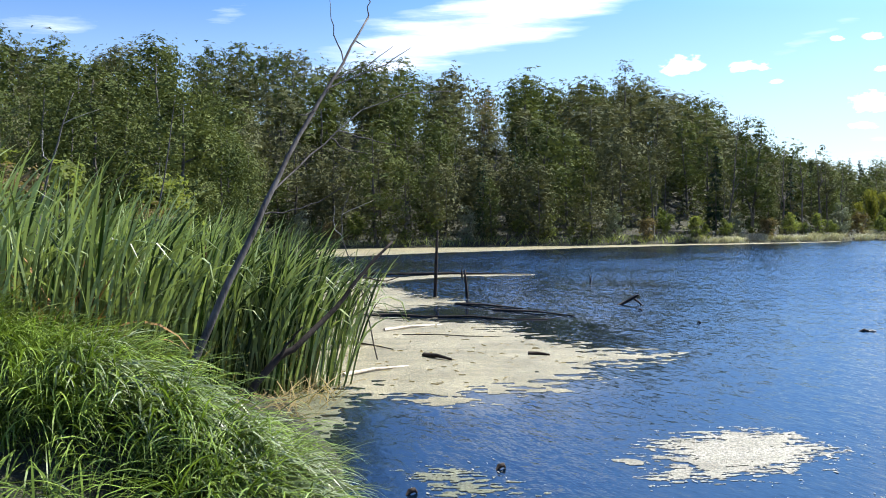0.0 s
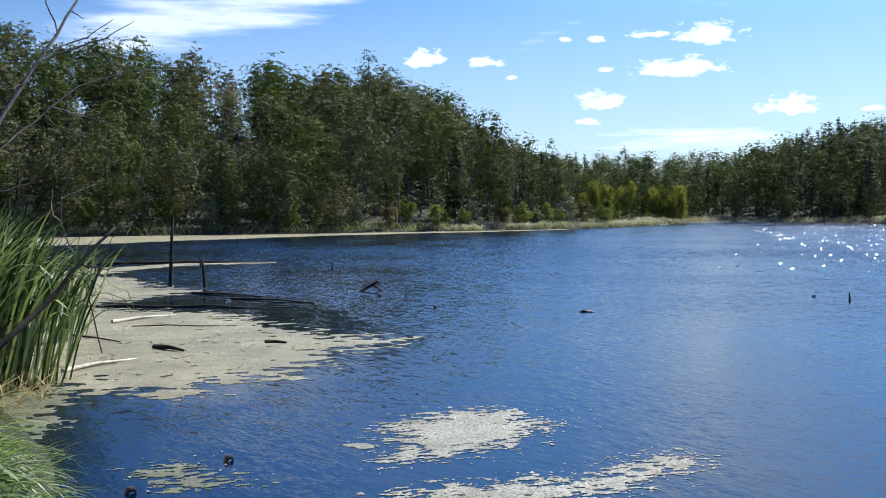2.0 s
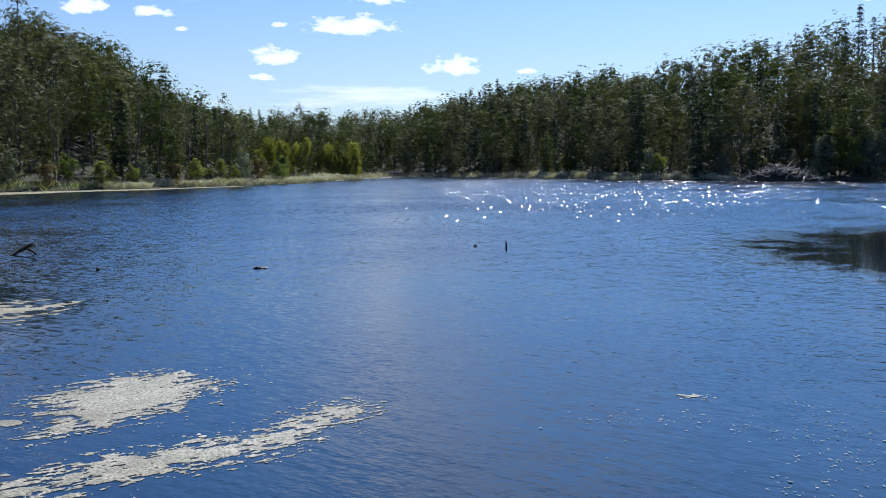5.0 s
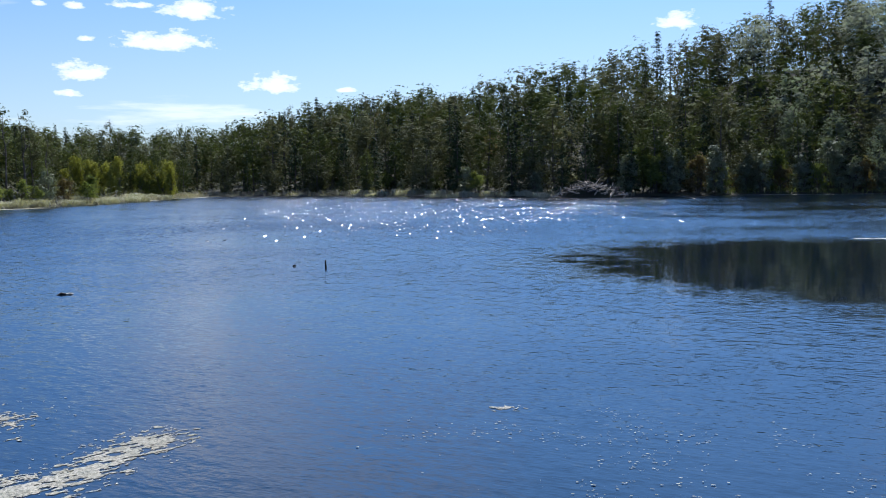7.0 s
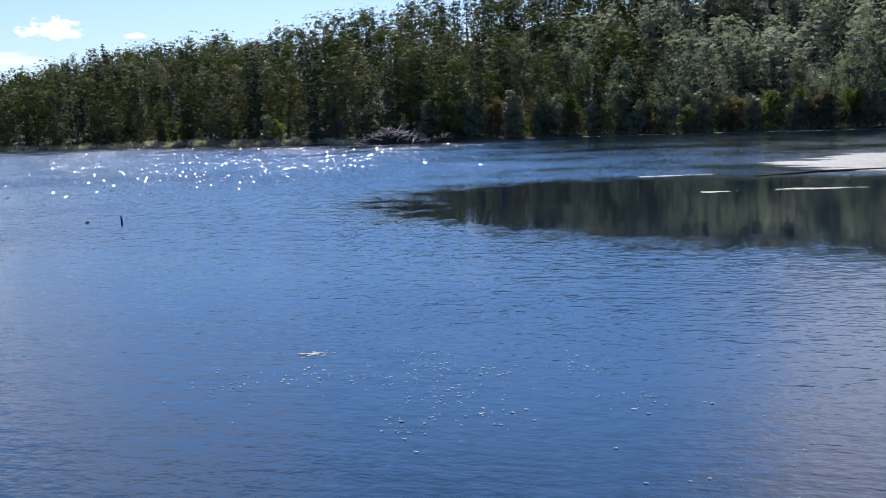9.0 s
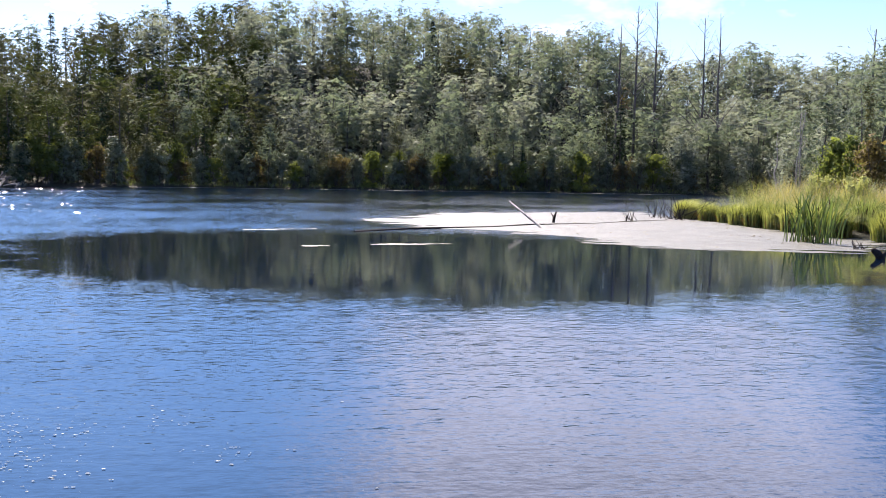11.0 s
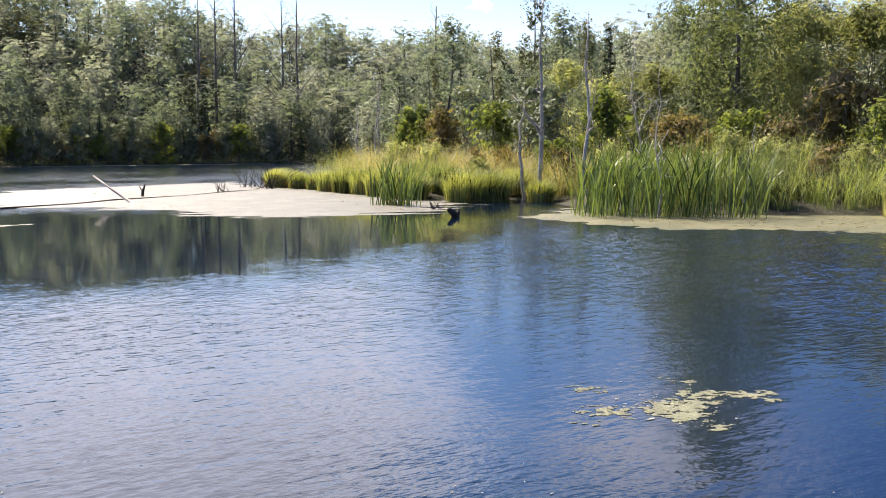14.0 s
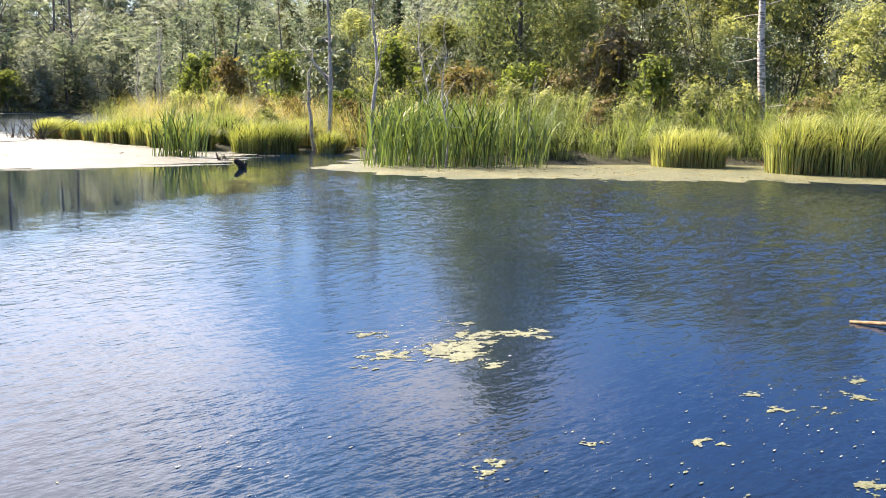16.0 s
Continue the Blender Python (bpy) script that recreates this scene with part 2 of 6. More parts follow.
M_STRAW = leaf_material("straw", (0.22, 0.16, 0.07), (0.42, 0.34, 0.17), 0.2, 0.6, 1.2)
M_SEDGE = leaf_material("sedge_blades", (0.085, 0.120, 0.028), (0.500, 0.490, 0.200), 0.36, 0.5, 1.4, 0.3, 0.9)
M_GRASS = leaf_material("long_grass", (0.018, 0.042, 0.006), (0.225, 0.320, 0.052), 0.2, 0.45, 2.2, 0.25, 1.0)
M_GOLDGRASS = leaf_material("golden_grass", (0.17, 0.17, 0.050), (0.52, 0.42, 0.18), 0.36, 0.5, 1.4, 0.3, 0.9)
M_REED = leaf_material("reed_grass", (0.050, 0.080, 0.022), (0.390, 0.435, 0.190), 0.42, 0.5, 1.4, 0.3, 0.9)
# crest grass: the sun's sheen is put into a paler base colour
M_GRASS_SHEEN = leaf_material("shining_grass", (0.100, 0.135, 0.050), (0.335, 0.385, 0.205), 0.1, 0.4, 2.2, 0.45, 0.8)
M_REEDGREEN = leaf_material("green_reed_grass", (0.070, 0.105, 0.020), (0.230, 0.275, 0.075), 0.2, 0.5, 1.6, 0.3, 0.8)
M_DEADLEAF = leaf_material("withered_leaves", (0.16, 0.075, 0.03), (0.40, 0.25, 0.12), 0.2, 0.6, 1.2)
M_PALESEDGE = leaf_material("bleached_sedge", (0.34, 0.33, 0.25), (0.58, 0.56, 0.46), 0.2, 0.6, 0.6, 0.2)
# dark blade colour that stands in for the shade inside dense tufts
M_SHADE_BLADES = leaf_material("thatch", (0.030, 0.030, 0.012), (0.075, 0.065, 0.028), 0.05, 0.9, 1.2)
M_DRY = leaf_material("dry_sedge", (0.28, 0.25, 0.16), (0.52, 0.49, 0.37), 0.2, 0.6, 0.6, 0.2)
M_BARK = wood_material("grey_bark", (0.045, 0.040, 0.033), (0.15, 0.140, 0.122))
M_DEAD = wood_material("weathered_wood", (0.17, 0.155, 0.135), (0.46, 0.43, 0.385))
M_GREYTRUNK = wood_material("grey_dead_trunk", (0.055, 0.048, 0.043), (0.17, 0.155, 0.14))
M_DARKWOOD = wood_material("wet_dark_wood", (0.018, 0.014, 0.011), (0.060, 0.048, 0.038), 5.0, 0.9)
M_BLEACHED = wood_material("bleached_wood", (0.34, 0.28, 0.20), (0.62, 0.56, 0.46), 4.0)
M_HEAD = wood_material("cattail_head", (0.035, 0.018, 0.008), (0.085, 0.045, 0.022), 20.0)


def birch_material():
    m, t, b, out = material("birch_bark")
    tc = t.nodes.new("ShaderNodeTexCoord").outputs["Object"]
    mp = t.nodes.new("ShaderNodeMapping")
    mp.inputs["Scale"].default_value = (3, 3, 9)
    t.links.new(tc, mp.inputs[0])
    marks = noise_out(t, mp.outputs[0], 1.6, 4.0, 0.7)
    col = mixed(t, ramp(t, marks, [(0.42, 0.0), (0.54, 1.0)]), (0.07, 0.06, 0.05), (0.48, 0.43, 0.37))
    t.links.new(col, b.inputs["Base Color"])
    b.inputs["Roughness"].default_value = 0.7
    return m


M_BIRCH = birch_material()


def soil_material():
    m, t, b, out = material("marsh_soil")
    p = place_of(t)
    n1, n2 = noise_out(t, p, 0.35, 5.0), noise_out(t, p, 6.0, 5.0, 0.7)
    col = mixed(t, ramp(t, n1, [(0.35, 0.0), (0.65, 1.0)]), (0.018, 0.021, 0.008), (0.040, 0.044, 0.016))
    col = mixed(t, ramp(t, n2, [(0.4, 0.0), (0.7, 0.7)]), col, (0.034, 0.026, 0.016))
    t.links.new(col, b.inputs["Base Color"])
    b.inputs["Roughness"].default_value = 0.95
    bump(t, b, n2, 1.0, 0.15)
    return m


def duckweed_material(name, base, pale, green):
    m, t, b, out = material(name)
    p = place_of(t)
    n1, n2, n3 = noise_out(t, p, 0.8, 4.0), noise_out(t, p, 38.0, 4.0, 0.75), noise_out(t, p, 5.0, 4.0, 0.6)
    col = mixed(t, ramp(t, n1, [(0.38, 0.0), (0.62, 1.0)]), base, pale)
    col = mixed(t, maths(t, "MULTIPLY", ramp(t, n3, [(0.5, 0.0), (0.75, 1.0)]), 0.55), col, green)
    mp = t.nodes.new("ShaderNodeMapping")
    mp.inputs["Rotation"].default_value = (0, 0, radians(12))
    mp.inputs["Scale"].default_value = (0.9, 1.9, 1.0)
    t.links.new(p, mp.inputs[0])
    streak = noise_out(t, mp.outputs[0], 1.7, 6.0, 0.68)
    dull = mixed(t, 1.0, col, (0.52, 0.50, 0.42), "MULTIPLY")
    col = mixed(t, ramp(t, streak, [(0.36, 0.7), (0.56, 0.0)]), col, dull)
    col = mixed(t, ramp(t, n2, [(0.40, 0.9), (0.58, 0.0)]), col, (0.08, 0.08, 0.045))
    t.links.new(col, b.inputs["Base Color"])
    b.inputs["Roughness"].default_value = 0.55
    bump(t, b, n2, 1.0, 0.025)
    return m


M_SOIL = soil_material()
M_MAT = duckweed_material("duckweed", (0.305, 0.260, 0.128), (0.455, 0.393, 0.220), (0.255, 0.262, 0.105))
M_PALE = duckweed_material("pale_scum", (0.42, 0.380, 0.265), (0.56, 0.51, 0.38), (0.30, 0.305, 0.175))
M_BROAD = duckweed_material("cream_scum", (0.092, 0.088, 0.064), (0.170, 0.160, 0.125), (0.08, 0.085, 0.05))
M_LIP = duckweed_material("bank_scum", (0.105, 0.108, 0.040), (0.195, 0.185, 0.085), (0.065, 0.08, 0.022))
M_PADS = duckweed_material("green_scum", (0.155, 0.165, 0.070), (0.235, 0.24, 0.125), (0.10, 0.13, 0.035))
M_TANWOOD = wood_material("tan_driftwood", (0.16, 0.095, 0.05), (0.38, 0.26, 0.15), 4.0)


WIND_AZ = radians(70)
LANE_AZ = radians(40)


def water_material():
    """Dark pond water: fine wind ripples, stronger out in the open, nearly calm in the lee of the wooded bank."""
    m, t, b, out = material("pond_water")
    p = place_of(t)
    b.inputs["Base Color"].default_value = (0.002, 0.007, 0.017, 1)
    b.inputs["Roughness"].default_value = 0.025
    b.inputs["IOR"].default_value = 1.333
    xyz = t.nodes.new("ShaderNodeSeparateXYZ")
    t.links.new(p, xyz.inputs[0])
    x, y = xyz.outputs[0], xyz.outputs[1]
    # a pool of calm water in the lee of the eastern wood
    swung = maths(t, "MULTIPLY_ADD", maths(t, "MINIMUM", maths(t, "ADD", y, 0.5), 0.0), 1.1, x)
    u, v = maths(t, "DIVIDE", maths(t, "SUBTRACT", swung, 22.6), 9.3), maths(t, "DIVIDE", maths(t, "SUBTRACT", y, 3.5), 14.5)
    lee = maths(t, "SUBTRACT", 1.0, maths(t, "ADD", maths(t, "MULTIPLY", u, u), maths(t, "MULTIPLY", v, v)))
    gust = noise_out(t, p, 0.13, 3.0, 0.6)
    lee = maths(t, "MULTIPLY_ADD", maths(t, "SUBTRACT", gust, 0.5), 1.2, lee)
    lee = maths(t, "MULTIPLY_ADD", maths(t, "SUBTRACT", noise_out(t, p, 0.7, 3.0, 0.6), 0.5), 0.9, lee)
    calm = ramp(t, maths(t, "ADD", lee, 0.15), [(0.0, 1.0), (0.6, 0.08)])
    # quieter water below the tall trees of the eastern bank
    u, v = maths(t, "DIVIDE", maths(t, "SUBTRACT", x, 8.5), 5.5), maths(t, "DIVIDE", maths(t, "ADD", y, 4.2), 3.2)
    quiet = maths(t, "SUBTRACT", 1.0, maths(t, "ADD", maths(t, "MULTIPLY", u, u), maths(t, "MULTIPLY", v, v)))
    calm = maths(t, "MULTIPLY", calm, ramp(t, quiet, [(0.0, 1.0), (0.6, 0.5)]))
    # and round the duckweed of the western bank, which damps the ripples
    u, v = maths(t, "DIVIDE", maths(t, "SUBTRACT", x, 0.2), 3.4), maths(t, "DIVIDE", maths(t, "SUBTRACT", y, 16.0), 7.0)
    damped = maths(t, "SUBTRACT", 1.0, maths(t, "ADD", maths(t, "MULTIPLY", u, u), maths(t, "MULTIPLY", v, v)))
    damped = maths(t, "MULTIPLY_ADD", maths(t, "SUBTRACT", noise_out(t, p, 0.9, 3.0, 0.6), 0.5), 1.4, damped)
    calm = maths(t, "MULTIPLY", calm, ramp(t, damped, [(0.0, 1.0), (0.5, 0.4)]))
    cats = ramp(t, gust, [(0.34, 0.45), (0.62, 1.0)])
    # the wind freshens towards the north-east, away from the sheltered shores
    fetch = maths(t, "ADD", maths(t, "MULTIPLY", x, 0.6), maths(t, "MULTIPLY", y, 0.8))
    fresh = ramp(t, maths(t, "DIVIDE", fetch, 60.0), [(0.10, 0.0), (0.30, 0.35), (0.62, 1.0), (1.0, 0.75)])
    # shelter under the high eastern hill
    open_side = ramp(t, maths(t, "DIVIDE", maths(t, "ADD", maths(t, "SUBTRACT", y, maths(t, "MULTIPLY", x, 0.6)), 12.0), 40.0), [(0.08, 0.22), (0.62, 1.0)])
    fresh = maths(t, "MULTIPLY", fresh, open_side)
    # a breeze slips in past the southern end of the bank
    south = ramp(t, maths(t, "DIVIDE", y, -20.0), [(0.30, 0.0), (0.50, 0.34)])
    wind = maths(t, "MULTIPLY", maths(t, "MULTIPLY", calm, cats), maths(t, "ADD", maths(t, "MULTIPLY_ADD", fresh, 0.80, 0.20), south))
    # the slopes of the wavelets, large and small: long crests that lie across the wind, all tilted towards the viewer
    # to mirror more sky
    down, across = (math.sin(WIND_AZ), math.cos(WIND_AZ), 0.0), (math.cos(WIND_AZ), -math.sin(WIND_AZ), 0.0)
    run = maths(t, "ADD", maths(t, "MULTIPLY", x, down[0]), maths(t, "MULTIPLY", y, down[1]))
    crest = maths(t, "ADD", maths(t, "MULTIPLY", x, across[0]), maths(t, "MULTIPLY", y, across[1]))
    grid = t.nodes.new("ShaderNodeCombineXYZ")
    t.links.new(run, grid.inputs[0])
    t.links.new(maths(t, "MULTIPLY", crest, 0.36), grid.inputs[1])
    # the near ripples
    w1, w2, w3 = noise_out(t, grid.outputs[0], 3.6, 1.0), noise_out(t, grid.outputs[0], 10.0, 2.0, 0.6), noise_out(t, p, 24.0, 2.0)
    height = maths(t, "ADD", maths(t, "MULTIPLY", w1, 0.30), maths(t, "ADD", maths(t, "MULTIPLY", w2, 0.36), maths(t, "MULTIPLY", w3, 0.13)))
    ripple = t.nodes.new("ShaderNodeBump")
    ripple.inputs["Distance"].default_value = 0.07
    t.links.new(maths(t, "MULTIPLY", maths(t, "MULTIPLY", calm, cats), 0.35), ripple.inputs["Strength"])
    t.links.new(height, ripple.inputs["Height"])
    facing = ripple.outputs[0]
    fall, yaw = -0.19, None
    for scale, steep in ((4.0, 0.3), (13.0, 0.65), (34.0, 0.75)):
        n = t.nodes.new("ShaderNodeTexNoise")
        n.inputs["Scale"].default_value, n.inputs["Detail"].default_value = scale, 0.0
        t.links.new(grid.outputs[0], n.inputs["Vector"])
        rgb = t.nodes.new("ShaderNodeSeparateXYZ")
        t.links.new(n.outputs["Color"], rgb.inputs[0])
        fall = maths(t, "MULTIPLY_ADD", maths(t, "SUBTRACT", rgb.outputs[0], 0.5), steep, fall)
        yaw = maths(t, "MULTIPLY_ADD", maths(t, "SUBTRACT", rgb.outputs[1], 0.5), steep * 0.55, yaw if yaw else 0.0)
    # sun glints out on the open water: facets drawn out along the view, their tilts chosen to flash at the camera
    glint_zone = maths(t, "MULTIPLY", ramp(t, maths(t, "DIVIDE", fetch, 60.0), [(0.50, 0.0), (0.72, 1.0)]), ramp(t, open_side, [(0.5, 0.0), (0.9, 1.0)]))
    glint_zone = maths(t, "MULTIPLY", glint_zone, ramp(t, noise_out(t, p, 0.22, 2.0), [(0.38, 0.08), (0.58, 1.0)]))
    lane = t.nodes.new("ShaderNodeCombineXYZ")
    t.links.new(maths(t, "MULTIPLY", maths(t, "SUBTRACT", maths(t, "MULTIPLY", x, math.cos(LANE_AZ)), maths(t, "MULTIPLY", y, math.sin(LANE_AZ))), 14.0), lane.inputs[0])
    t.links.new(maths(t, "MULTIPLY", maths(t, "ADD", maths(t, "MULTIPLY", x, math.sin(LANE_AZ)), maths(t, "MULTIPLY", y, math.cos(LANE_AZ))), 1.1), lane.inputs[1])
    facets = t.nodes.new("ShaderNodeTexVoronoi")
    facets.inputs["Scale"].default_value = 1.0
    t.links.new(lane.outputs[0], facets.inputs["Vector"])
    pick = t.nodes.new("ShaderNodeSeparateXYZ")
    t.links.new(facets.outputs["Color"], pick.inputs[0])
    flash = maths(t, "MULTIPLY", maths(t, "LESS_THAN", pick.outputs[2], maths(t, "MULTIPLY", glint_zone, 0.45)), maths(t, "LESS_THAN", facets.outputs["Distance"], 0.36))
    tilt = t.nodes.new("ShaderNodeCombineXYZ")
    t.links.new(maths(t, "MULTIPLY_ADD", pick.outputs[0], 0.46, -0.42), tilt.inputs[0])
    t.links.new(maths(t, "MULTIPLY_ADD", pick.outputs[1], 0.50, -0.70), tilt.inputs[1])
    tilt.inputs[2].default_value = 1.0
    for way_, amount in ((down, fall), (across, yaw)):
        sized = t.nodes.new("ShaderNodeVectorMath")
        sized.operation, sized.inputs[0].default_value = "SCALE", way_
        t.links.new(maths(t, "MULTIPLY", amount, wind), sized.inputs["Scale"])
        total = t.nodes.new("ShaderNodeVectorMath")
        total.operation = "ADD"
        t.links.new(facing, total.inputs[0])
        t.links.new(sized.outputs[0], total.inputs[1])
        facing = total.outputs[0]
    t.links.new(maths(t, "ADD", maths(t, "MULTIPLY_ADD", wind, 0.07, 0.03), maths(t, "MULTIPLY", flash, 0.10)), b.inputs["Roughness"])
    either = t.nodes.new("ShaderNodeMix")
    either.data_type = "VECTOR"
    t.links.new(flash, either.inputs["Factor"])
    t.links.new(facing, either.inputs[4])
    t.links.new(tilt.outputs[0], either.inputs[5])
    unit = t.nodes.new("ShaderNodeVectorMath")
    unit.operation = "NORMALIZE"
    t.links.new(either.outputs[1], unit.inputs[0])
    t.links.new(unit.outputs[0], b.inputs["Normal"])
    return m


M_WATER = water_material()


# ---- geometry helpers ----
RNG = np.random.default_rng(7)


def mesh_of(name, verts, faces, mats, smooth=False):
    """A mesh from arrays: verts (n, 3); faces (m, k), all with k corners."""
    verts, faces = np.asarray(verts, np.float32), np.asarray(faces, np.int32)
    me = bpy.data.meshes.new(name)
    k = faces.shape[1]
    me.vertices.add(len(verts))
    me.vertices.foreach_set("co", verts.ravel())
    me.loops.add(faces.size)
    me.loops.foreach_set("vertex_index", faces.ravel())
    me.polygons.add(len(faces))
    me.polygons.foreach_set("loop_start", np.arange(0, faces.size, k, dtype=np.int32))
    me.polygons.foreach_set("loop_total", np.full(len(faces), k, np.int32))
    me.polygons.foreach_set("use_smooth", np.full(len(faces), smooth))
    for m in mats if isinstance(mats, (list, tuple)) else [mats]:
        me.materials.append(m)
    me.update(calc_edges=True)
    return me


def join(chunks):
    """One (verts, faces) from several, all faces with the same number of corners."""
    verts, faces, n = [], [], 0
    for v, f in chunks:
        verts.append(v)
        faces.append(np.asarray(f) + n)
        n += len(v)
    return np.concatenate(verts), np.concatenate(faces)


def part(name, geo, mat, parent, label="", smooth=False, kind=""):
    ob = new(name, mesh_of(name, *geo, mat, smooth) if isinstance(geo, tuple) else geo)
    ob.parent = parent
    return tagged(ob, label, kind=kind)


def thing(name, geo, mat, label, category, group="", kind="", smooth=False):
    """A thing of one mesh, or with geo None an Empty for parts."""
    ob = new(name, None if geo is None else mesh_of(name, *geo, mat, smooth))
    return tagged(ob, label, category, group, kind)


def tube(path, radii, sides=6):
    """A tapered tube along points, closed at its ends by its own narrowing."""
    path, radii = np.asarray(path, float), np.asarray(radii, float)
    ways = np.gradient(path, axis=0)
    ways /= np.linalg.norm(ways, axis=1, keepdims=True) + 1e-9
    side = np.cross(ways, (0.31, 0.17, 0.93) if abs(ways[0][2]) < 0.8 else (0.93, 0.2, 0.1))
    side /= np.linalg.norm(side, axis=1, keepdims=True) + 1e-9
    up = np.cross(side, ways)
    a = np.linspace(0, 2 * np.pi, sides, endpoint=False)
    ring = side[:, None] * np.cos(a)[None, :, None] + up[:, None] * np.sin(a)[None, :, None]
    verts = (path[:, None] + ring * radii[:, None, None]).reshape(-1, 3)
    n = len(path)
    i, j = np.meshgrid(np.arange(n - 1), np.arange(sides), indexing="ij")
    k = (j + 1) % sides
    faces = np.stack([i * sides + j, i * sides + k, (i + 1) * sides + k, (i + 1) * sides + j], -1).reshape(-1, 4)
    caps = [[b + 0, b + 1, b + 2, b + 3] for b in (0, (n - 1) * sides)] + [[b + 3, b + 4, b + 5, b] for b in (0, (n - 1) * sides) if sides >= 6]
    return verts, np.concatenate([faces, np.array(caps)])


def crooked(rng, start, end, bend, n=7):
    """A path from start to end that wanders by about bend."""
    u = np.linspace(0, 1, n)[:, None]
    path = np.asarray(start, float) * (1 - u) + np.asarray(end, float) * u
    off = np.cumsum(rng.normal(0, 1, (n, 3)), 0)
    off -= off[0] * (1 - u) + off[-1] * u
    return path + off * bend / max(1.0, np.sqrt(n)) * [1, 1, 0.5]


def fbm(x, y, seed=0, octaves=4, gain=0.5):
    """Smooth noise of about 0 to 1 at unit scale."""
    x, y = np.asarray(x, float), np.asarray(y, float)
    total, amp, norm = 0.0, 1.0, 0.0
    for o in range(octaves):
        xi, yi = np.floor(x).astype(np.int64), np.floor(y).astype(np.int64)
        fx, fy = x - xi, y - yi
        fx, fy = fx * fx * (3 - 2 * fx), fy * fy * (3 - 2 * fy)

        def corner(a, b):
            h = (a * 374761393 + b * 668265263 + (seed + o * 17) * 974711) & 0x7FFFFFFF
            h = ((h ^ (h >> 13)) * 1274126177) & 0x7FFFFFFF
            return ((h ^ (h >> 16)) & 0xFFFF) / 65535.0

        low = corner(xi, yi) * (1 - fx) + corner(xi + 1, yi) * fx
        top = corner(xi, yi + 1) * (1 - fx) + corner(xi + 1, yi + 1) * fx
        total, norm = total + amp * (low * (1 - fy) + top * fy), norm + amp
        amp, x, y = amp * gain, x * 2.03 + 11.3, y * 2.03 + 5.7
    return total / norm


def inside_by(points, poly):
    """How far points lie inside a polygon (minus: outside), in metres."""
    p, poly = np.asarray(points, float), np.asarray(poly, float)
    best, odd = np.full(len(p), 1e9), np.zeros(len(p), bool)
    for a, b in zip(poly, np.roll(poly, -1, 0)):
        d = b - a
        u = np.clip(((p - a) @ d) / (d @ d), 0, 1)
        best = np.minimum(best, np.hypot(*(p - a - u[:, None] * d).T))
        cross = (a[1] > p[:, 1]) != (b[1] > p[:, 1])
        with np.errstate(divide="ignore", invalid="ignore"):
            odd ^= cross & (p[:, 0] < (b[0] - a[0]) * (p[:, 1] - a[1]) / (b[1] - a[1]) + a[0])
    return np.where(odd, best, -best)


# ---- the lie of the land ----
POND = [(-1.0, 5.5), (-1.2, 8.4), (-1.45, 9.8), (-1.9, 11.4), (-2.2, 15.5), (-4.0, 24), (-6.5, 36), (-9.5, 50), (-13, 63), (-11, 67), (0, 68.5), (10, 69.5),
        (19, 71.5), (30, 75), (40, 82), (50, 93), (60, 101), (67, 98), (69, 86), (69, 71), (73, 60), (78, 54), (88, 50), (97, 40), (104, 26), (113, 10),
        (121, -8), (128, -18), (118, -22), (90, -14), (66, -8), (52, -3.2), (45, -4.2), (41, -5.6), (36.5, -6.6), (35.6, -9.2), (35.4, -11.6), (28.6, -11.0),
        (26.2, -12.8), (25.4, -16), (24.5, -19.5), (23.0, -22.0), (19.5, -23), (14, -27), (8, -22), (4.2, -9), (2.3, -3), (2.4, 1), (1.2, 3.8)]
HILL_AZ = [-70, -25, -15, -5, 0, 6, 11, 15, 19, 22, 26, 31, 35, 40, 46, 52, 57, 62, 68, 74, 82, 87, 92, 97, 105, 112, 125, 140, 170]
HILL_H = [10, 11.6, 12.6, 11.5, 10.0, 8.5, 11.0, 8.4, 3.0, 1.4, 1.4, 0.5, 3.6, 5.8, 7.0, 8.8, 11.8, 16.4, 17.6, 18.5, 18, 16.0, 13.0, 13.0, 10.4, 7.6, 4, 4, 3]


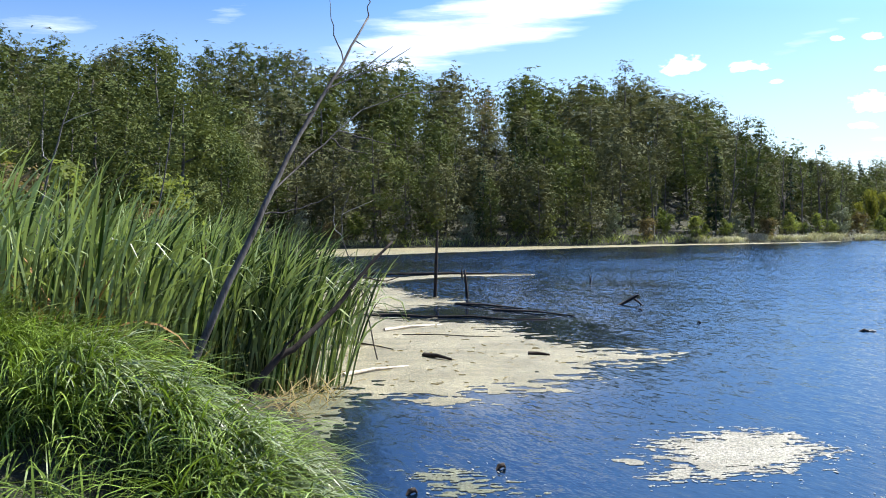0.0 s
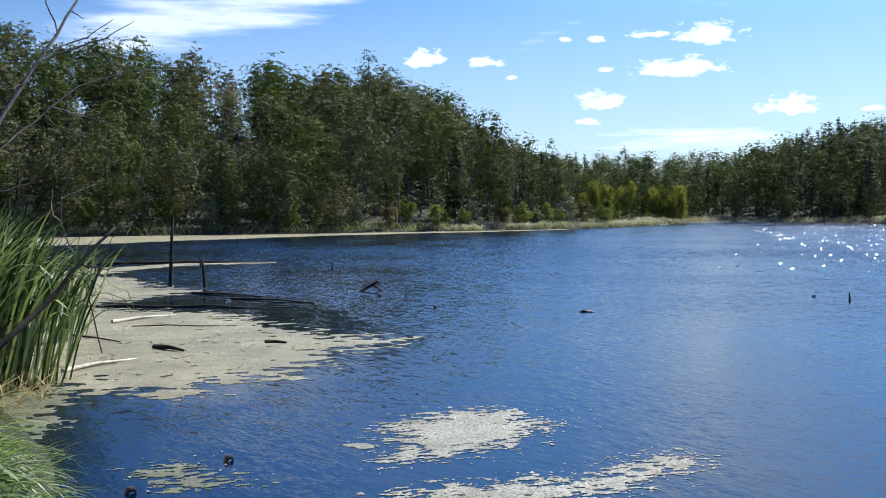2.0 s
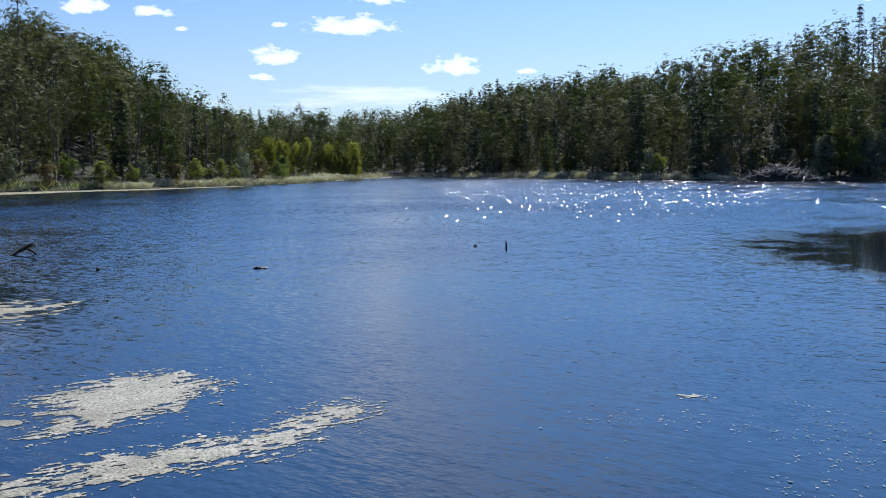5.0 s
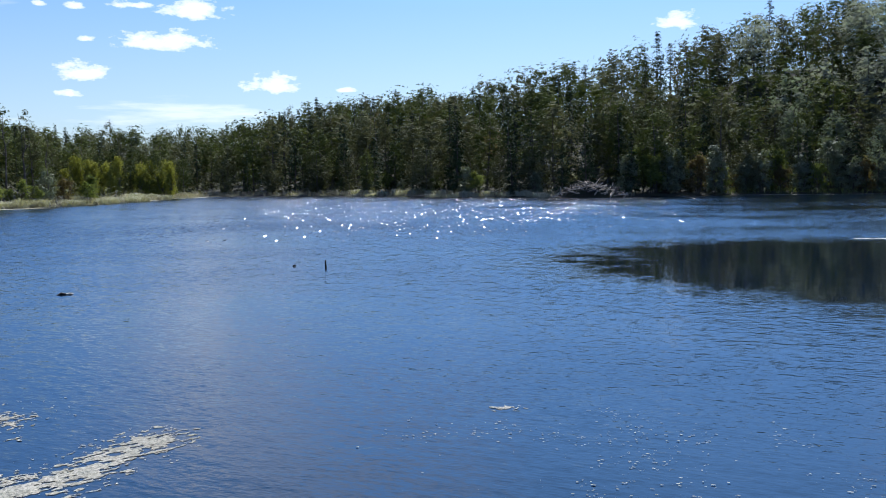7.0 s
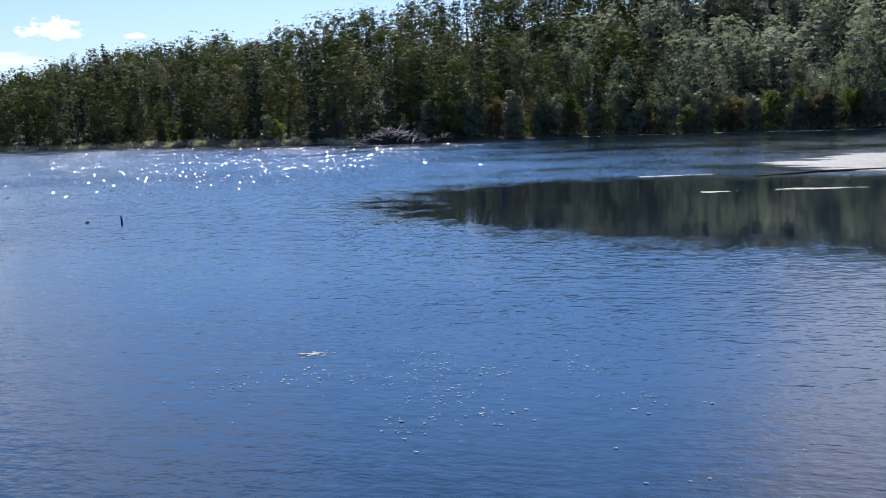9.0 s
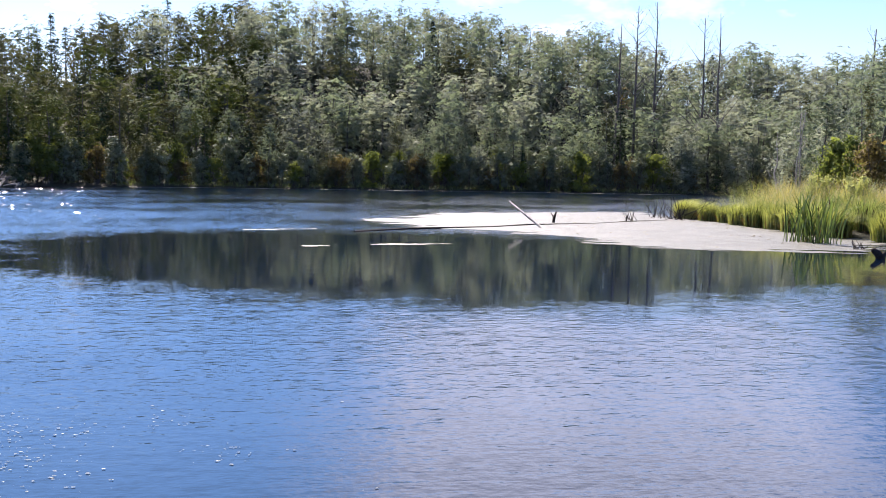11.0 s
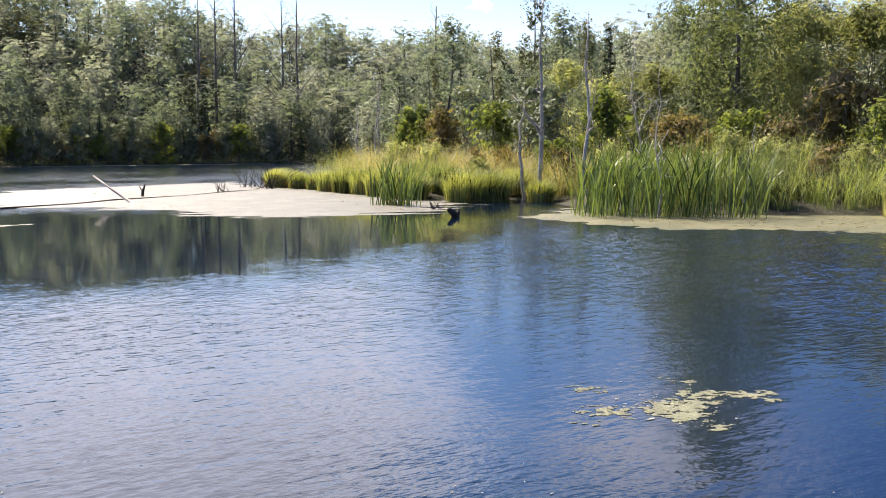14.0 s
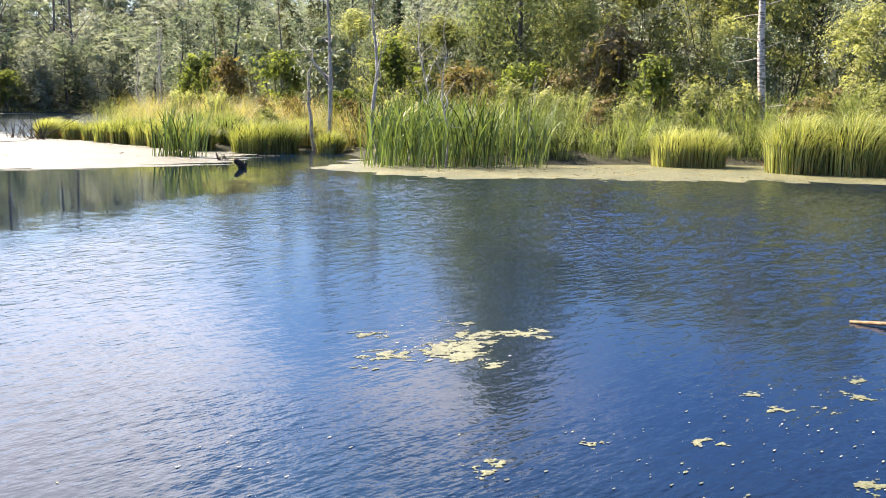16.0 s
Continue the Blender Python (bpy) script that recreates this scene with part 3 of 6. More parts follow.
def lie(x, y):
    """Height of the ground and how far outside the pond it is."""
    x, y = np.asarray(x, float), np.asarray(y, float)
    out = -inside_by(np.stack([x, y], -1), POND)
    az, far = np.degrees(np.arctan2(x, y)), np.hypot(x, y)
    rise = np.clip((out - 5) / 45, 0, 1)
    rise = rise * rise * (3 - 2 * rise) * np.clip((far - 38) / 25, 0, 1)
    z = np.interp(out, [-5, -1.5, -0.1, 0.3, 1.6, 8, 40], [-1.2, -0.6, -0.04, 0.06, 0.26, 0.5, 0.9])
    z = z + rise * np.interp(az, HILL_AZ, HILL_H) + np.where(out > 0.5, (fbm(x * 0.2, y * 0.2, 3) - 0.5) * np.clip(out / 8, 0, 1) * 0.8, 0)
    # a further ridge beyond the head of the pond
    far_rise = np.clip((out - 48) / 65, 0, 1)
    z = z + far_rise * far_rise * (3 - 2 * far_rise) * np.interp(az, [14, 19, 24, 32, 36, 44, 50], [0, 3.5, 4.5, 5.5, 5.0, 4.0, 0])
    # the grassy hump of the near bank: a crest that falls steeply towards the viewer and gently behind
    along, across = np.clip(((x + 4.4) * 3.4 - (y - 8.3) * 1.9) / 15.17, -0.6, 1.0), ((x + 4.4) * 1.9 + (y - 8.3) * 3.4) / 3.895
    past = np.clip((((x + 4.4) * 3.4 - (y - 8.3) * 1.9) / 15.17 - 1.0) * 3.9, 0, 5)
    crest = np.interp(along, [-0.6, 0, 0.45, 0.8, 1.0], [0.78, 0.72, 0.55, 0.30, 0.10]) * np.exp(-((past / 0.35) ** 2))
    z = z + crest * np.where(across < 0, np.exp(-((across / 0.42) ** 2)), np.exp(-((across / 1.5) ** 2)))
    return z, out


def build_ground():
    az = np.linspace(0, 2 * np.pi, 320, endpoint=False)
    rad = np.concatenate([[0.0005], np.linspace(0.6, 4, 8), np.linspace(4.15, 10, 40), np.linspace(10.4, 40, 56), 40 * 1.022 ** np.arange(1, 60), 145 * 1.09 ** np.arange(1, 42)])
    a, r = np.meshgrid(az, rad)
    x, y = (r * np.sin(a)).ravel(), (r * np.cos(a)).ravel()
    z, out = lie(x, y)
    n = len(az)
    i, j = np.meshgrid(np.arange(len(rad) - 1), np.arange(n), indexing="ij")
    k = (j + 1) % n
    faces = np.stack([i * n + j, (i + 1) * n + j, (i + 1) * n + k, i * n + k], -1).reshape(-1, 4)
    verts = np.stack([x, y, z], -1)
    thing("ground", (verts, faces), M_SOIL, "mossy brown marsh soil round the pond", "ground", kind="structure", smooth=True)


build_ground()


def build_water():
    """The pond's surface: one level sheet."""
    az = np.linspace(0, 2 * np.pi, 96, endpoint=False)
    rad = np.concatenate([[0.0005], np.linspace(6, 142, 40)])
    a, r = np.meshgrid(az, rad)
    x, y = (r * np.sin(a)).ravel(), (r * np.cos(a)).ravel()
    n, m = len(az), len(rad)
    i, j = np.meshgrid(np.arange(m - 1), np.arange(n), indexing="ij")
    k = (j + 1) % n
    faces = np.stack([i * n + j, (i + 1) * n + j, (i + 1) * n + k, i * n + k], -1).reshape(-1, 4)
    thing("water", (np.stack([x, y, np.zeros(len(x))], -1), faces), M_WATER, "rippled dark blue pond water", "water", kind="structure")


build_water()


# ---- floating scum ----
def floating(poly, cell, ragged, holes, seed, stretch=(1.0, 1.0), grain=1.0, solid=1.2):
    """A thin floating sheet: the polygon with a ragged rim and holes, its rim drawn onto the noise's level line."""
    poly = np.asarray(poly, float)
    low, high = poly.min(0) - ragged * 1.5, poly.max(0) + ragged * 1.5
    nx, ny = (np.ceil((high - low) / cell).astype(int) + 1)
    gx, gy = np.meshgrid(low[0] + np.arange(nx) * cell, low[1] + np.arange(ny) * cell, indexing="ij")
    gx, gy = gx.ravel(), gy.ravel()
    f = inside_by(np.stack([gx, gy], -1), poly) / ragged
    f = np.clip(f, -3, solid) + (fbm(gx * grain * stretch[0], gy * grain * stretch[1], seed, 5, 0.72) - 0.5) * 5.0 - holes
    f2 = f.reshape(nx, ny)
    dx, dy = np.gradient(f2, cell)
    dx, dy = dx.ravel(), dy.ravel()
    size = dx * dx + dy * dy + 1e-6
    move = np.where(f < 0, -f / size, 0)
    px, py = gx + np.clip(move * dx, -cell * 0.7, cell * 0.7), gy + np.clip(move * dy, -cell * 0.7, cell * 0.7)
    i, j = np.meshgrid(np.arange(nx - 1), np.arange(ny - 1), indexing="ij")
    quads = np.stack([i * ny + j, (i + 1) * ny + j, (i + 1) * ny + j + 1, i * ny + j + 1], -1).reshape(-1, 4)
    quads = quads[(f[quads] > 0).sum(1) >= 2]
    used, inverse = np.unique(quads, return_inverse=True)
    z = 0.002 + 0.003 * np.clip(f[used] * 2, 0, 1) + 0.002 * fbm(gx[used] * 7, gy[used] * 7, seed + 5)
    return np.stack([px[used], py[used], z], -1), inverse.reshape(-1, 4)


def band(path, width):
    """A polygon round a line of points."""
    p = np.asarray(path, float)
    d = np.gradient(p, axis=0)
    d /= np.hypot(*d.T)[:, None]
    n = np.stack([-d[:, 1], d[:, 0]], -1) * np.asarray(width, float).reshape(-1, 1) / 2
    return np.concatenate([p + n, (p - n)[::-1]])


SCUM = "pale green-grey duckweed floating on the pond"
thing("duckweed_mat", floating([(-3.6, 30), (-1.8, 28.6), (-0.9, 25.4), (0.1, 23.6), (-0.5, 22.6), (-1.4, 21.6), (-2.0, 20.5), (-1.0, 19.3), (0.6, 18.5), (1.2, 16.9),
      (1.7, 15.6), (2.2, 14.7), (3.0, 14.1), (2.2, 13.5), (1.4, 12.3), (1.1, 11.7), (0.3, 11.3), (-0.1, 10.9), (-0.6, 11.2), (-1.1, 11.9), (-1.4, 11.6), (-1.9, 11.4),
      (-2.2, 15.2), (-4.2, 23.1), (-5.2, 29)], 0.05, 0.6, -0.24, 3, (0.8, 1.5), 4.5, solid=2.6), M_MAT,
      "broad beige-green mat of duckweed lying among the cattails", "duckweed", smooth=True)
thing("duckweed_mat", floating(band([(-6, 30.2), (-3.6, 31), (-1.2, 33.2), (0.4, 34.8), (2.9, 34.6)], [2, 1.8, 1.0, 0.9, 0.3]), 0.12, 0.5, -0.2, 4, (0.6, 1.2)), M_MAT,
      "narrow drifting strip of pale duckweed", "duckweed", smooth=True)
thing("duckweed_mat", floating([(-2.3, 8.6), (-1.3, 8.9), (-1.15, 9.9), (-1.1, 10.8), (-1.3, 11.4), (-2.2, 11.5), (-2.6, 10)], 0.03, 0.35, -0.05, 6, (1, 1), 6.0, solid=1.6), M_PADS,
      "green scum with dead stalks at the foot of the cattails", "duckweed", smooth=True)
thing("duckweed_mat", floating([(38.5, 11.2), (41, 10.6), (48, 9.6), (54, 4), (57, -0.5), (50, -2.4), (45, -4.6), (41, -5.8), (37, -6.8), (36.1, -9.2), (33.6, -8.6), (31.4, -7.6),
      (29.0, -6.2), (28.4, -4.6), (27.6, -2.2), (28.9, 0.4), (31.8, 2.6), (33.6, 4.6), (34.2, 7.0)], 0.09, 0.9, 0.45, 9, (1.9, 0.35), 0.9, solid=2.0), M_BROAD,
      "broad cream mat of sunlit duckweed beside the sedge point", "duckweed", smooth=True)
thing("duckweed_mat", floating([(26.4, -8.6), (24.4, -9.2), (22.0, -10.6), (21.2, -13.1), (19.6, -15.4), (18.6, -18.0), (16.0, -20.6), (15.4, -26), (24, -23), (26, -17), (27, -13), (29.5, -11)],
      0.07, 0.4, -0.35, 12, (1.0, 1.0), 1.6), M_LIP, "beige lip of duckweed along the grassy bank", "duckweed", smooth=True)
for k, (path, width) in enumerate([([(-11.5, 58), (-6, 61.5), (-0.9, 64), (8.2, 67.1)], [14, 12.5, 10, 5]), ([(8.2, 67.1), (14, 69), (22, 71), (30, 74.2)], [5, 3.5, 1.6, 0.7]),
                                   ([(88, 49), (93, 44), (97.5, 38), (101, 30)], [0.8, 1.0, 1.0, 1.0]), ([(101, 30), (106, 20), (112, 9), (119, -5)], [1.0, 1.2, 1.2, 1.6]),
                                   ([(41, 83.8), (45, 88.0), (50, 94.0), (59, 100.6)], [0.7, 1.0, 1.0, 1.2]), ([(30.1, 12.4), (31.0, 11.6), (31.8, 10.7)], [0.1, 0.35, 0.1]), ([(25.8, 6.8), (26.4, 6.0), (27.0, 5.0)], [0.1, 0.3, 0.1]),
                                   ([(24.5, 8.3), (24.9, 7.7)], [0.12, 0.12])]):
    thing("duckweed_strip", floating(band(path, width), 0.16 if k < 5 else 0.06, 0.4 if k < 5 else 0.15, -0.5, 20 + k, (0.5, 0.5) if k < 5 else (1, 1), 0.6 if k < 5 else 2.5),
          M_MAT if k < 2 else M_PALE if k < 5 else M_LIP, "thin pale line of duckweed drifted on the water", "duckweed", "drifted duckweed strips", smooth=True)
thing("duckweed_patch", floating([(1.8, 8.6), (2.3, 9.0), (2.7, 9.12), (3.2, 8.95), (3.2, 8.5), (3.35, 8.3), (2.8, 7.85), (2.5, 7.55), (2.0, 7.5), (1.6, 7.45), (1.9, 7.9)], 0.011, 0.30, 0.10, 31, (0.8, 2.0), 12.0, solid=2.3),
      M_PALE, "ragged cream raft of floating duckweed", "duckweed", kind="stuff", smooth=True)
thing("duckweed_patch", floating(band([(0.9, 6.2), (1.4, 6.3), (1.9, 6.38), (2.4, 6.4), (3.0, 6.4), (3.4, 6.6), (3.75, 6.85), (4.05, 6.95)], [0.4, 0.5, 0.6, 0.65, 0.5, 0.45, 0.6, 0.3]), 0.011, 0.26, 0.36, 33, (0.8, 2.0), 11.0, solid=1.5),
      M_PALE, "curving broken drift of cream duckweed", "duckweed", kind="stuff", smooth=True)
thing("duckweed_patch", floating([(-0.4, 7.7), (-0.2, 7.8), (0.1, 7.8), (0.3, 7.5), (0.6, 7.15), (0.2, 7.0), (-0.1, 7.1)], 0.012, 0.30, 0.42, 35, (0.8, 2.2), 10.0, solid=2.2), M_PADS,
      "thin yellow-green film of duckweed", "duckweed", kind="stuff", smooth=True)
thing("duckweed_patch", floating([(1.35, 8.0), (1.5, 8.06), (1.65, 7.98), (1.5, 7.92)], 0.016, 0.05, -0.3, 36, (2, 3), 2.0), M_PALE, "small pale fleck of duckweed", "duckweed", kind="stuff", smooth=True)
PADS = []
for k, (x, y, rx, ry) in enumerate([(7.5, -2.9, 0.16, 0.05), (6.8, -2.75, 0.2, 0.12), (6.75, -3.3, 0.32, 0.2), (7.2, -3.75, 0.22, 0.09), (7.05, -4.1, 0.2, 0.13), (6.25, -3.4, 0.09, 0.05), (7.6, -3.75, 0.16, 0.05),
                                    (6.58, -2.5, 0.06, 0.03), (6.95, -3.55, 0.25, 0.12), (4.5, -2.5, 0.09, 0.06), (4.42, -2.35, 0.1, 0.05), (4.6, -3.1, 0.04, 0.03), (4.9, -4.7, 0.1, 0.04), (4.5, -4.9, 0.13, 0.05),
                                    (4.9, -5.6, 0.16, 0.06), (4.6, -5.3, 0.08, 0.05), (3.45, -4.1, 0.16, 0.1), (4.62, -4.6, 0.06, 0.03), (6.4, 5.6, 0.09, 0.04), (4.3, -3.8, 0.12, 0.02)]):
    PADS.append((k, x, y, rx, ry))
for k, x, y, rx, ry in PADS:
    a = np.linspace(0, 2 * np.pi, 14, endpoint=False)
    if 8 < k < 20 and k != 18:
        rx, ry = rx * 0.42, ry * 0.42
    turn = math.atan2(y, x)
    u, v = rx * np.cos(a), ry * 1.6 * np.sin(a)
    c, s = -math.sin(turn), math.cos(turn)
    poly = np.stack([x + u * c + v * s, y + u * s - v * c], -1)
    thing("duckweed_raft", floating(poly, 0.008, 0.16 if rx > 0.1 else 0.10, 0.55 if rx > 0.1 else 0.1, 40 + k, (1.5, 1.0), 13.0), M_PALE if k == 18 else M_PADS,
          "small broken yellow-green raft of floating duckweed", "duckweed", kind="stuff", smooth=True)


def specks(spots, count, spread, size, seed):
    """Loose flecks, each a small irregular hexagon."""
    rng = np.random.default_rng(seed)
    spots = np.asarray(spots, float)
    at = spots[rng.integers(0, len(spots), count)] + rng.normal(0, 1, (count, 2)) * spread
    a = np.arange(6) / 6 * 2 * np.pi
    r = size * rng.uniform(0.25, 1.0, (count, 1)) ** 3 * rng.uniform(0.45, 1.4, (count, 6))
    u, v = r * np.cos(a) * 2.2, r * np.sin(a) * 0.9
    x, y = at[:, :1] + u * math.cos(WIND_AZ) + v * math.sin(WIND_AZ), at[:, 1:] - u * math.sin(WIND_AZ) + v * math.cos(WIND_AZ)
    verts = np.stack([x, y, np.full_like(x, 0.006)], -1).reshape(-1, 3)
    return verts, np.arange(count * 6).reshape(-1, 6)


# pale flecks that stand in for sun sparkles, along with loose duckweed
thing("duckweed_flecks", specks([(5.3, 5.5), (5.8, 5.2), (6.0, 4.7), (6.9, 4.8), (6.7, 4.4), (7.1, 3.4), (6.0, 3.8), (5.7, 3.3), (5.8, 3.9), (6.3, 4.2), (6.6, 3.9), (5.2, 3.6), (6.5, 2.6)], 800, 0.15, 0.008, 1), M_PALE,
      "cream flecks for sun sparkles and loose duckweed on open water", "duckweed", kind="stuff")
thing("duckweed_flecks", specks([(5.5, 4.5), (6.5, 3.5), (5.5, 2.0), (5.0, -1), (4.4, -3.4), (3.8, -3.9), (4.2, -4.6), (3.6, -4.5)], 300, 0.6, 0.008, 2), M_PALE,
      "scattered tiny duckweed flecks", "duckweed", kind="stuff")
thing("duckweed_flecks", specks([(2.4, 8.5), (2.9, 8.2), (1.9, 7.7), (2.0, 6.4), (3.0, 6.5), (3.7, 6.9), (0.1, 7.4), (3.5, 8.5), (6.9, -3.3)], 500, 0.3, 0.013, 3), M_PALE,
      "flecks loosened from the duckweed rafts", "duckweed", kind="stuff")
thing("duckweed_flecks", specks([(4.5, -2.5), (4.3, -3.2), (4.6, -3.9), (4.8, -4.7), (4.5, -5.1), (4.9, -5.5), (4.1, -4.2), (3.8, -3.4)], 160, 0.3, 0.010, 4), M_PADS,
      "crumbs of yellow-green duckweed drifting near the shore", "duckweed", kind="stuff")


# ---- trees ----
def leaves_at(rng, at, size, flat=0.4, heart=None, loose=0.24):
    """A small pointed leaf cluster, one triangle, at each place, its face turned outwards from heart more or less."""
    n = len(at)
    w = rng.normal(0, 1, (n, 3))
    w[:, 2] *= 1 - flat
    out = rng.normal(0, 1, (n, 3))
    if heart is not None:
        out = (at - heart) / (np.linalg.norm(at - heart, axis=1, keepdims=True) + 1e-6) + out * loose
        out /= np.linalg.norm(out, axis=1, keepdims=True)
        w -= out * (w * out).sum(1, keepdims=True)
    w /= np.linalg.norm(w, axis=1, keepdims=True)
    s = np.cross(w, out)
    s /= np.linalg.norm(s, axis=1, keepdims=True) + 1e-9
    k = (np.broadcast_to(size, n) * rng.uniform(0.6, 1.35, n))[:, None]
    verts = np.stack([at + w * k, at - w * k * 0.6 + s * k * 0.75, at - w * k * 0.6 - s * k * 0.75], 1).reshape(-1, 3)
    return verts, np.arange(3 * n).reshape(-1, 3)


def trunk_of(rng, h, r, tips, lean=0.03, bend=0.25, first=0.2):
    path = crooked(rng, (0, 0, -0.3), (rng.normal(0, lean) * h, rng.normal(0, lean) * h, h * 0.97), bend, 8)
    chunks = [tube(path, np.linspace(r, r * 0.12, 8) * np.r_[1.25, np.ones(7)])]
    for tip in tips:
        u = np.clip((tip[2] - 0.25 * np.hypot(tip[0], tip[1]) - 0.3) / h, first, 0.93)
        root = np.array([np.interp(u, np.linspace(0, 1, 8), path[:, k]) for k in range(3)])
        thick = r * (1 - u) * 0.45 + 0.012
        chunks.append(tube(crooked(rng, root, tip, 0.12, 4), np.linspace(thick, thick * 0.25, 4)))
    return join(chunks)


def broadleaf(seed, h, low, rad, clumps, leaves, size, peak=0.45, loose=0.30):
    """Leaves gathered on clumps along limbs within an egg-shaped crown from low*h up."""
    rng = np.random.default_rng(seed)
    u = rng.beta(1.3, 1.25, clumps)
    prof = np.where(u < peak, 0.45 + 0.55 * (u / peak), np.maximum(0, 1 - (np.maximum(u - peak, 0) / (1.04 - peak)) ** 2.4)) * rad
    ang = rng.uniform(0, 2 * np.pi, clumps)
    r = prof * np.sqrt(rng.uniform(0.35, 1, clumps)) * rng.uniform(0.85, 1.08, clumps)
    centre = np.stack([r * np.cos(ang), r * np.sin(ang), h * (low + (1 - low) * u)], -1)
    which = rng.integers(0, clumps, leaves)
    big = rng.uniform(0.6, 1.4, clumps)
    at = centre[which] + np.clip(rng.normal(0, 1, (leaves, 3)), -1.5, 1.5) * [loose, loose, loose * 1.5] * big[which][:, None]
    core = rng.random(leaves) < 0.22
    at[core, :2] *= 0.55
    tips = centre[rng.permutation(clumps)[:6]]
    heart = centre[which] * [0.5, 0.5, 1.0] - [0, 0, 0.5 * loose]
    return trunk_of(rng, h, 0.011 * h + 0.02, tips), leaves_at(rng, at, np.where(core, size * 2.0, size), 0.4, heart)


def conifer(seed, h, rad, leaves, size):
    rng = np.random.default_rng(seed)
    tiers = int(h * 3.2)
    tips, at = [], []
    for k in range(tiers):
        u = (k + rng.uniform(0, 0.8)) / tiers
        reach = rad * (1 - u) ** 0.85 * rng.uniform(0.75, 1.15) + 0.12
        for a in rng.uniform(0, 2 * np.pi, 6):
            n = max(2, int(leaves / tiers / 6 * (0.5 + (1 - u))))
            f = rng.uniform(0.1, 1, n) ** 0.7
            z = h * (0.06 + 0.94 * u) - 0.28 * reach * f
            at.append(np.stack([np.cos(a) * reach * f, np.sin(a) * reach * f, z], -1) + rng.normal(0, 0.09, (n, 3)))
        tips.append((np.cos(a) * reach, np.sin(a) * reach, h * (0.06 + 0.94 * u) - 0.28 * reach))
    return trunk_of(rng, h, 0.012 * h, tips[::4], 0.01, 0.06, 0.05), leaves_at(rng, np.concatenate(at), size, 0.55, np.concatenate(at) * [0, 0, 1] - [0, 0, 0.6])


def shrub(seed, h, rad, leaves, size):
    rng = np.random.default_rng(seed)
    stems, tips = [], []
    for k in range(9):
        a, r = rng.uniform(0, 2 * np.pi), rad * rng.uniform(0.15, 0.8)
        tip = np.array([np.cos(a) * r, np.sin(a) * r, h * rng.uniform(0.55, 0.98)])
        stems.append(tube(crooked(rng, (np.cos(a) * 0.15, np.sin(a) * 0.15, -0.2), tip, 0.2, 5), np.linspace(0.035, 0.008, 5)))
        tips.append(tip)
    clumps = 24
    u, a = rng.beta(1.2, 1.1, clumps), rng.uniform(0, 2 * np.pi, clumps)
    r = rad * np.sqrt(rng.uniform(0.05, 1, clumps)) * np.sqrt(np.maximum(0.05, 1 - (u - 0.3) ** 2 / 0.55))
    centre = np.concatenate([np.stack([r * np.cos(a), r * np.sin(a), h * (0.05 + 0.88 * u)], -1), tips])
    which = rng.integers(0, len(centre), leaves)
    at = centre[which] + rng.normal(0, 1, (leaves, 3)) * [0.23, 0.23, 0.20] * rad / 1.6
    at[:, 2] = np.maximum(at[:, 2], 0.05)
    core = rng.random(leaves) < 0.20
    at[core, :2] *= 0.6
    heart = centre[which] * [0.75, 0.75, 1.0] - [0, 0, 0.08 * rad]
    return join(stems), leaves_at(rng, at, np.where(core, size * 3.0, size), 0.4, heart)


def bare(seed, h, r, limbs, lean=0.05, reach=0.16):
    """A dead tree: trunk and bare forking limbs."""
    rng = np.random.default_rng(seed)
    path = crooked(rng, (0, 0, -0.3), (rng.normal(0, lean) * h, rng.normal(0, lean) * h, h), 0.3, 9)
    chunks = [tube(path, np.linspace(r, r * 0.15, 9))]
    for k in range(limbs):
        u = rng.uniform(0.3, 0.97)
        root = np.array([np.interp(u, np.linspace(0, 1, 9), path[:, c]) for c in range(3)])
        a, far = rng.uniform(0, 2 * np.pi), h * reach * (1.15 - u) * rng.uniform(0.5, 1.3)
        tip = root + [np.cos(a) * far, np.sin(a) * far, far * rng.uniform(0.4, 1.5)]
        limb = crooked(rng, root, tip, 0.15, 5)
        chunks.append(tube(limb, np.linspace(r * 0.35 * (1.1 - u) + 0.012, 0.005, 5)))
        for m in range(2):
            twig = limb[rng.integers(2, 4)]
            chunks.append(tube(crooked(rng, twig, twig + rng.normal(0, 1, 3) * far * 0.3 + [0, 0, far * 0.25], 0.05, 4), np.linspace(0.012, 0.004, 4)))
    return join(chunks)


SPECIES = {}


def species(key, name, category, label, shapes, bark, foliage):
    SPECIES[key] = dict(name=name, category=category, label=label, bark=bark, foliage=foliage, used=[None] * len(shapes), shapes=shapes)


def plant(key, k, x, y, size, group="", wide=None, z=None, label=""):
    """Stands a tree of that kind, its k-th shape, on the ground at x, y."""
    s = SPECIES[key]
    k %= len(s["shapes"])
    if z is None:
        z = float(lie([x], [y])[0][0])
    m = Matrix.Translation((x, y, z)) @ Matrix.Rotation((x * 7.3 + y * 3.1) % 6.28, 4, "Z") @ Matrix.Diagonal(((wide or size), (wide or size), size, 1))
    if s["used"][k] is None:
        trunk, crown = s["shapes"][k]
        ob = thing(s["name"], None, None, s["label"], s["category"], group)
        part("trunk", trunk, s["bark"], ob, smooth=True)
        part("crown", crown, s["foliage"], ob)
        ob.matrix_basis = m
        s["used"][k] = (ob, [c.data for c in ob.children])
    else:
        first, data = s["used"][k]
        ob = thing(s["name"], None, None, s["label"], s["category"], group)
        for c, d in zip(first.children, data):
            part(c.name.split(".")[0], d, None, ob)
        ob.matrix_basis = m
    return tagged(ob, label) if label else ob


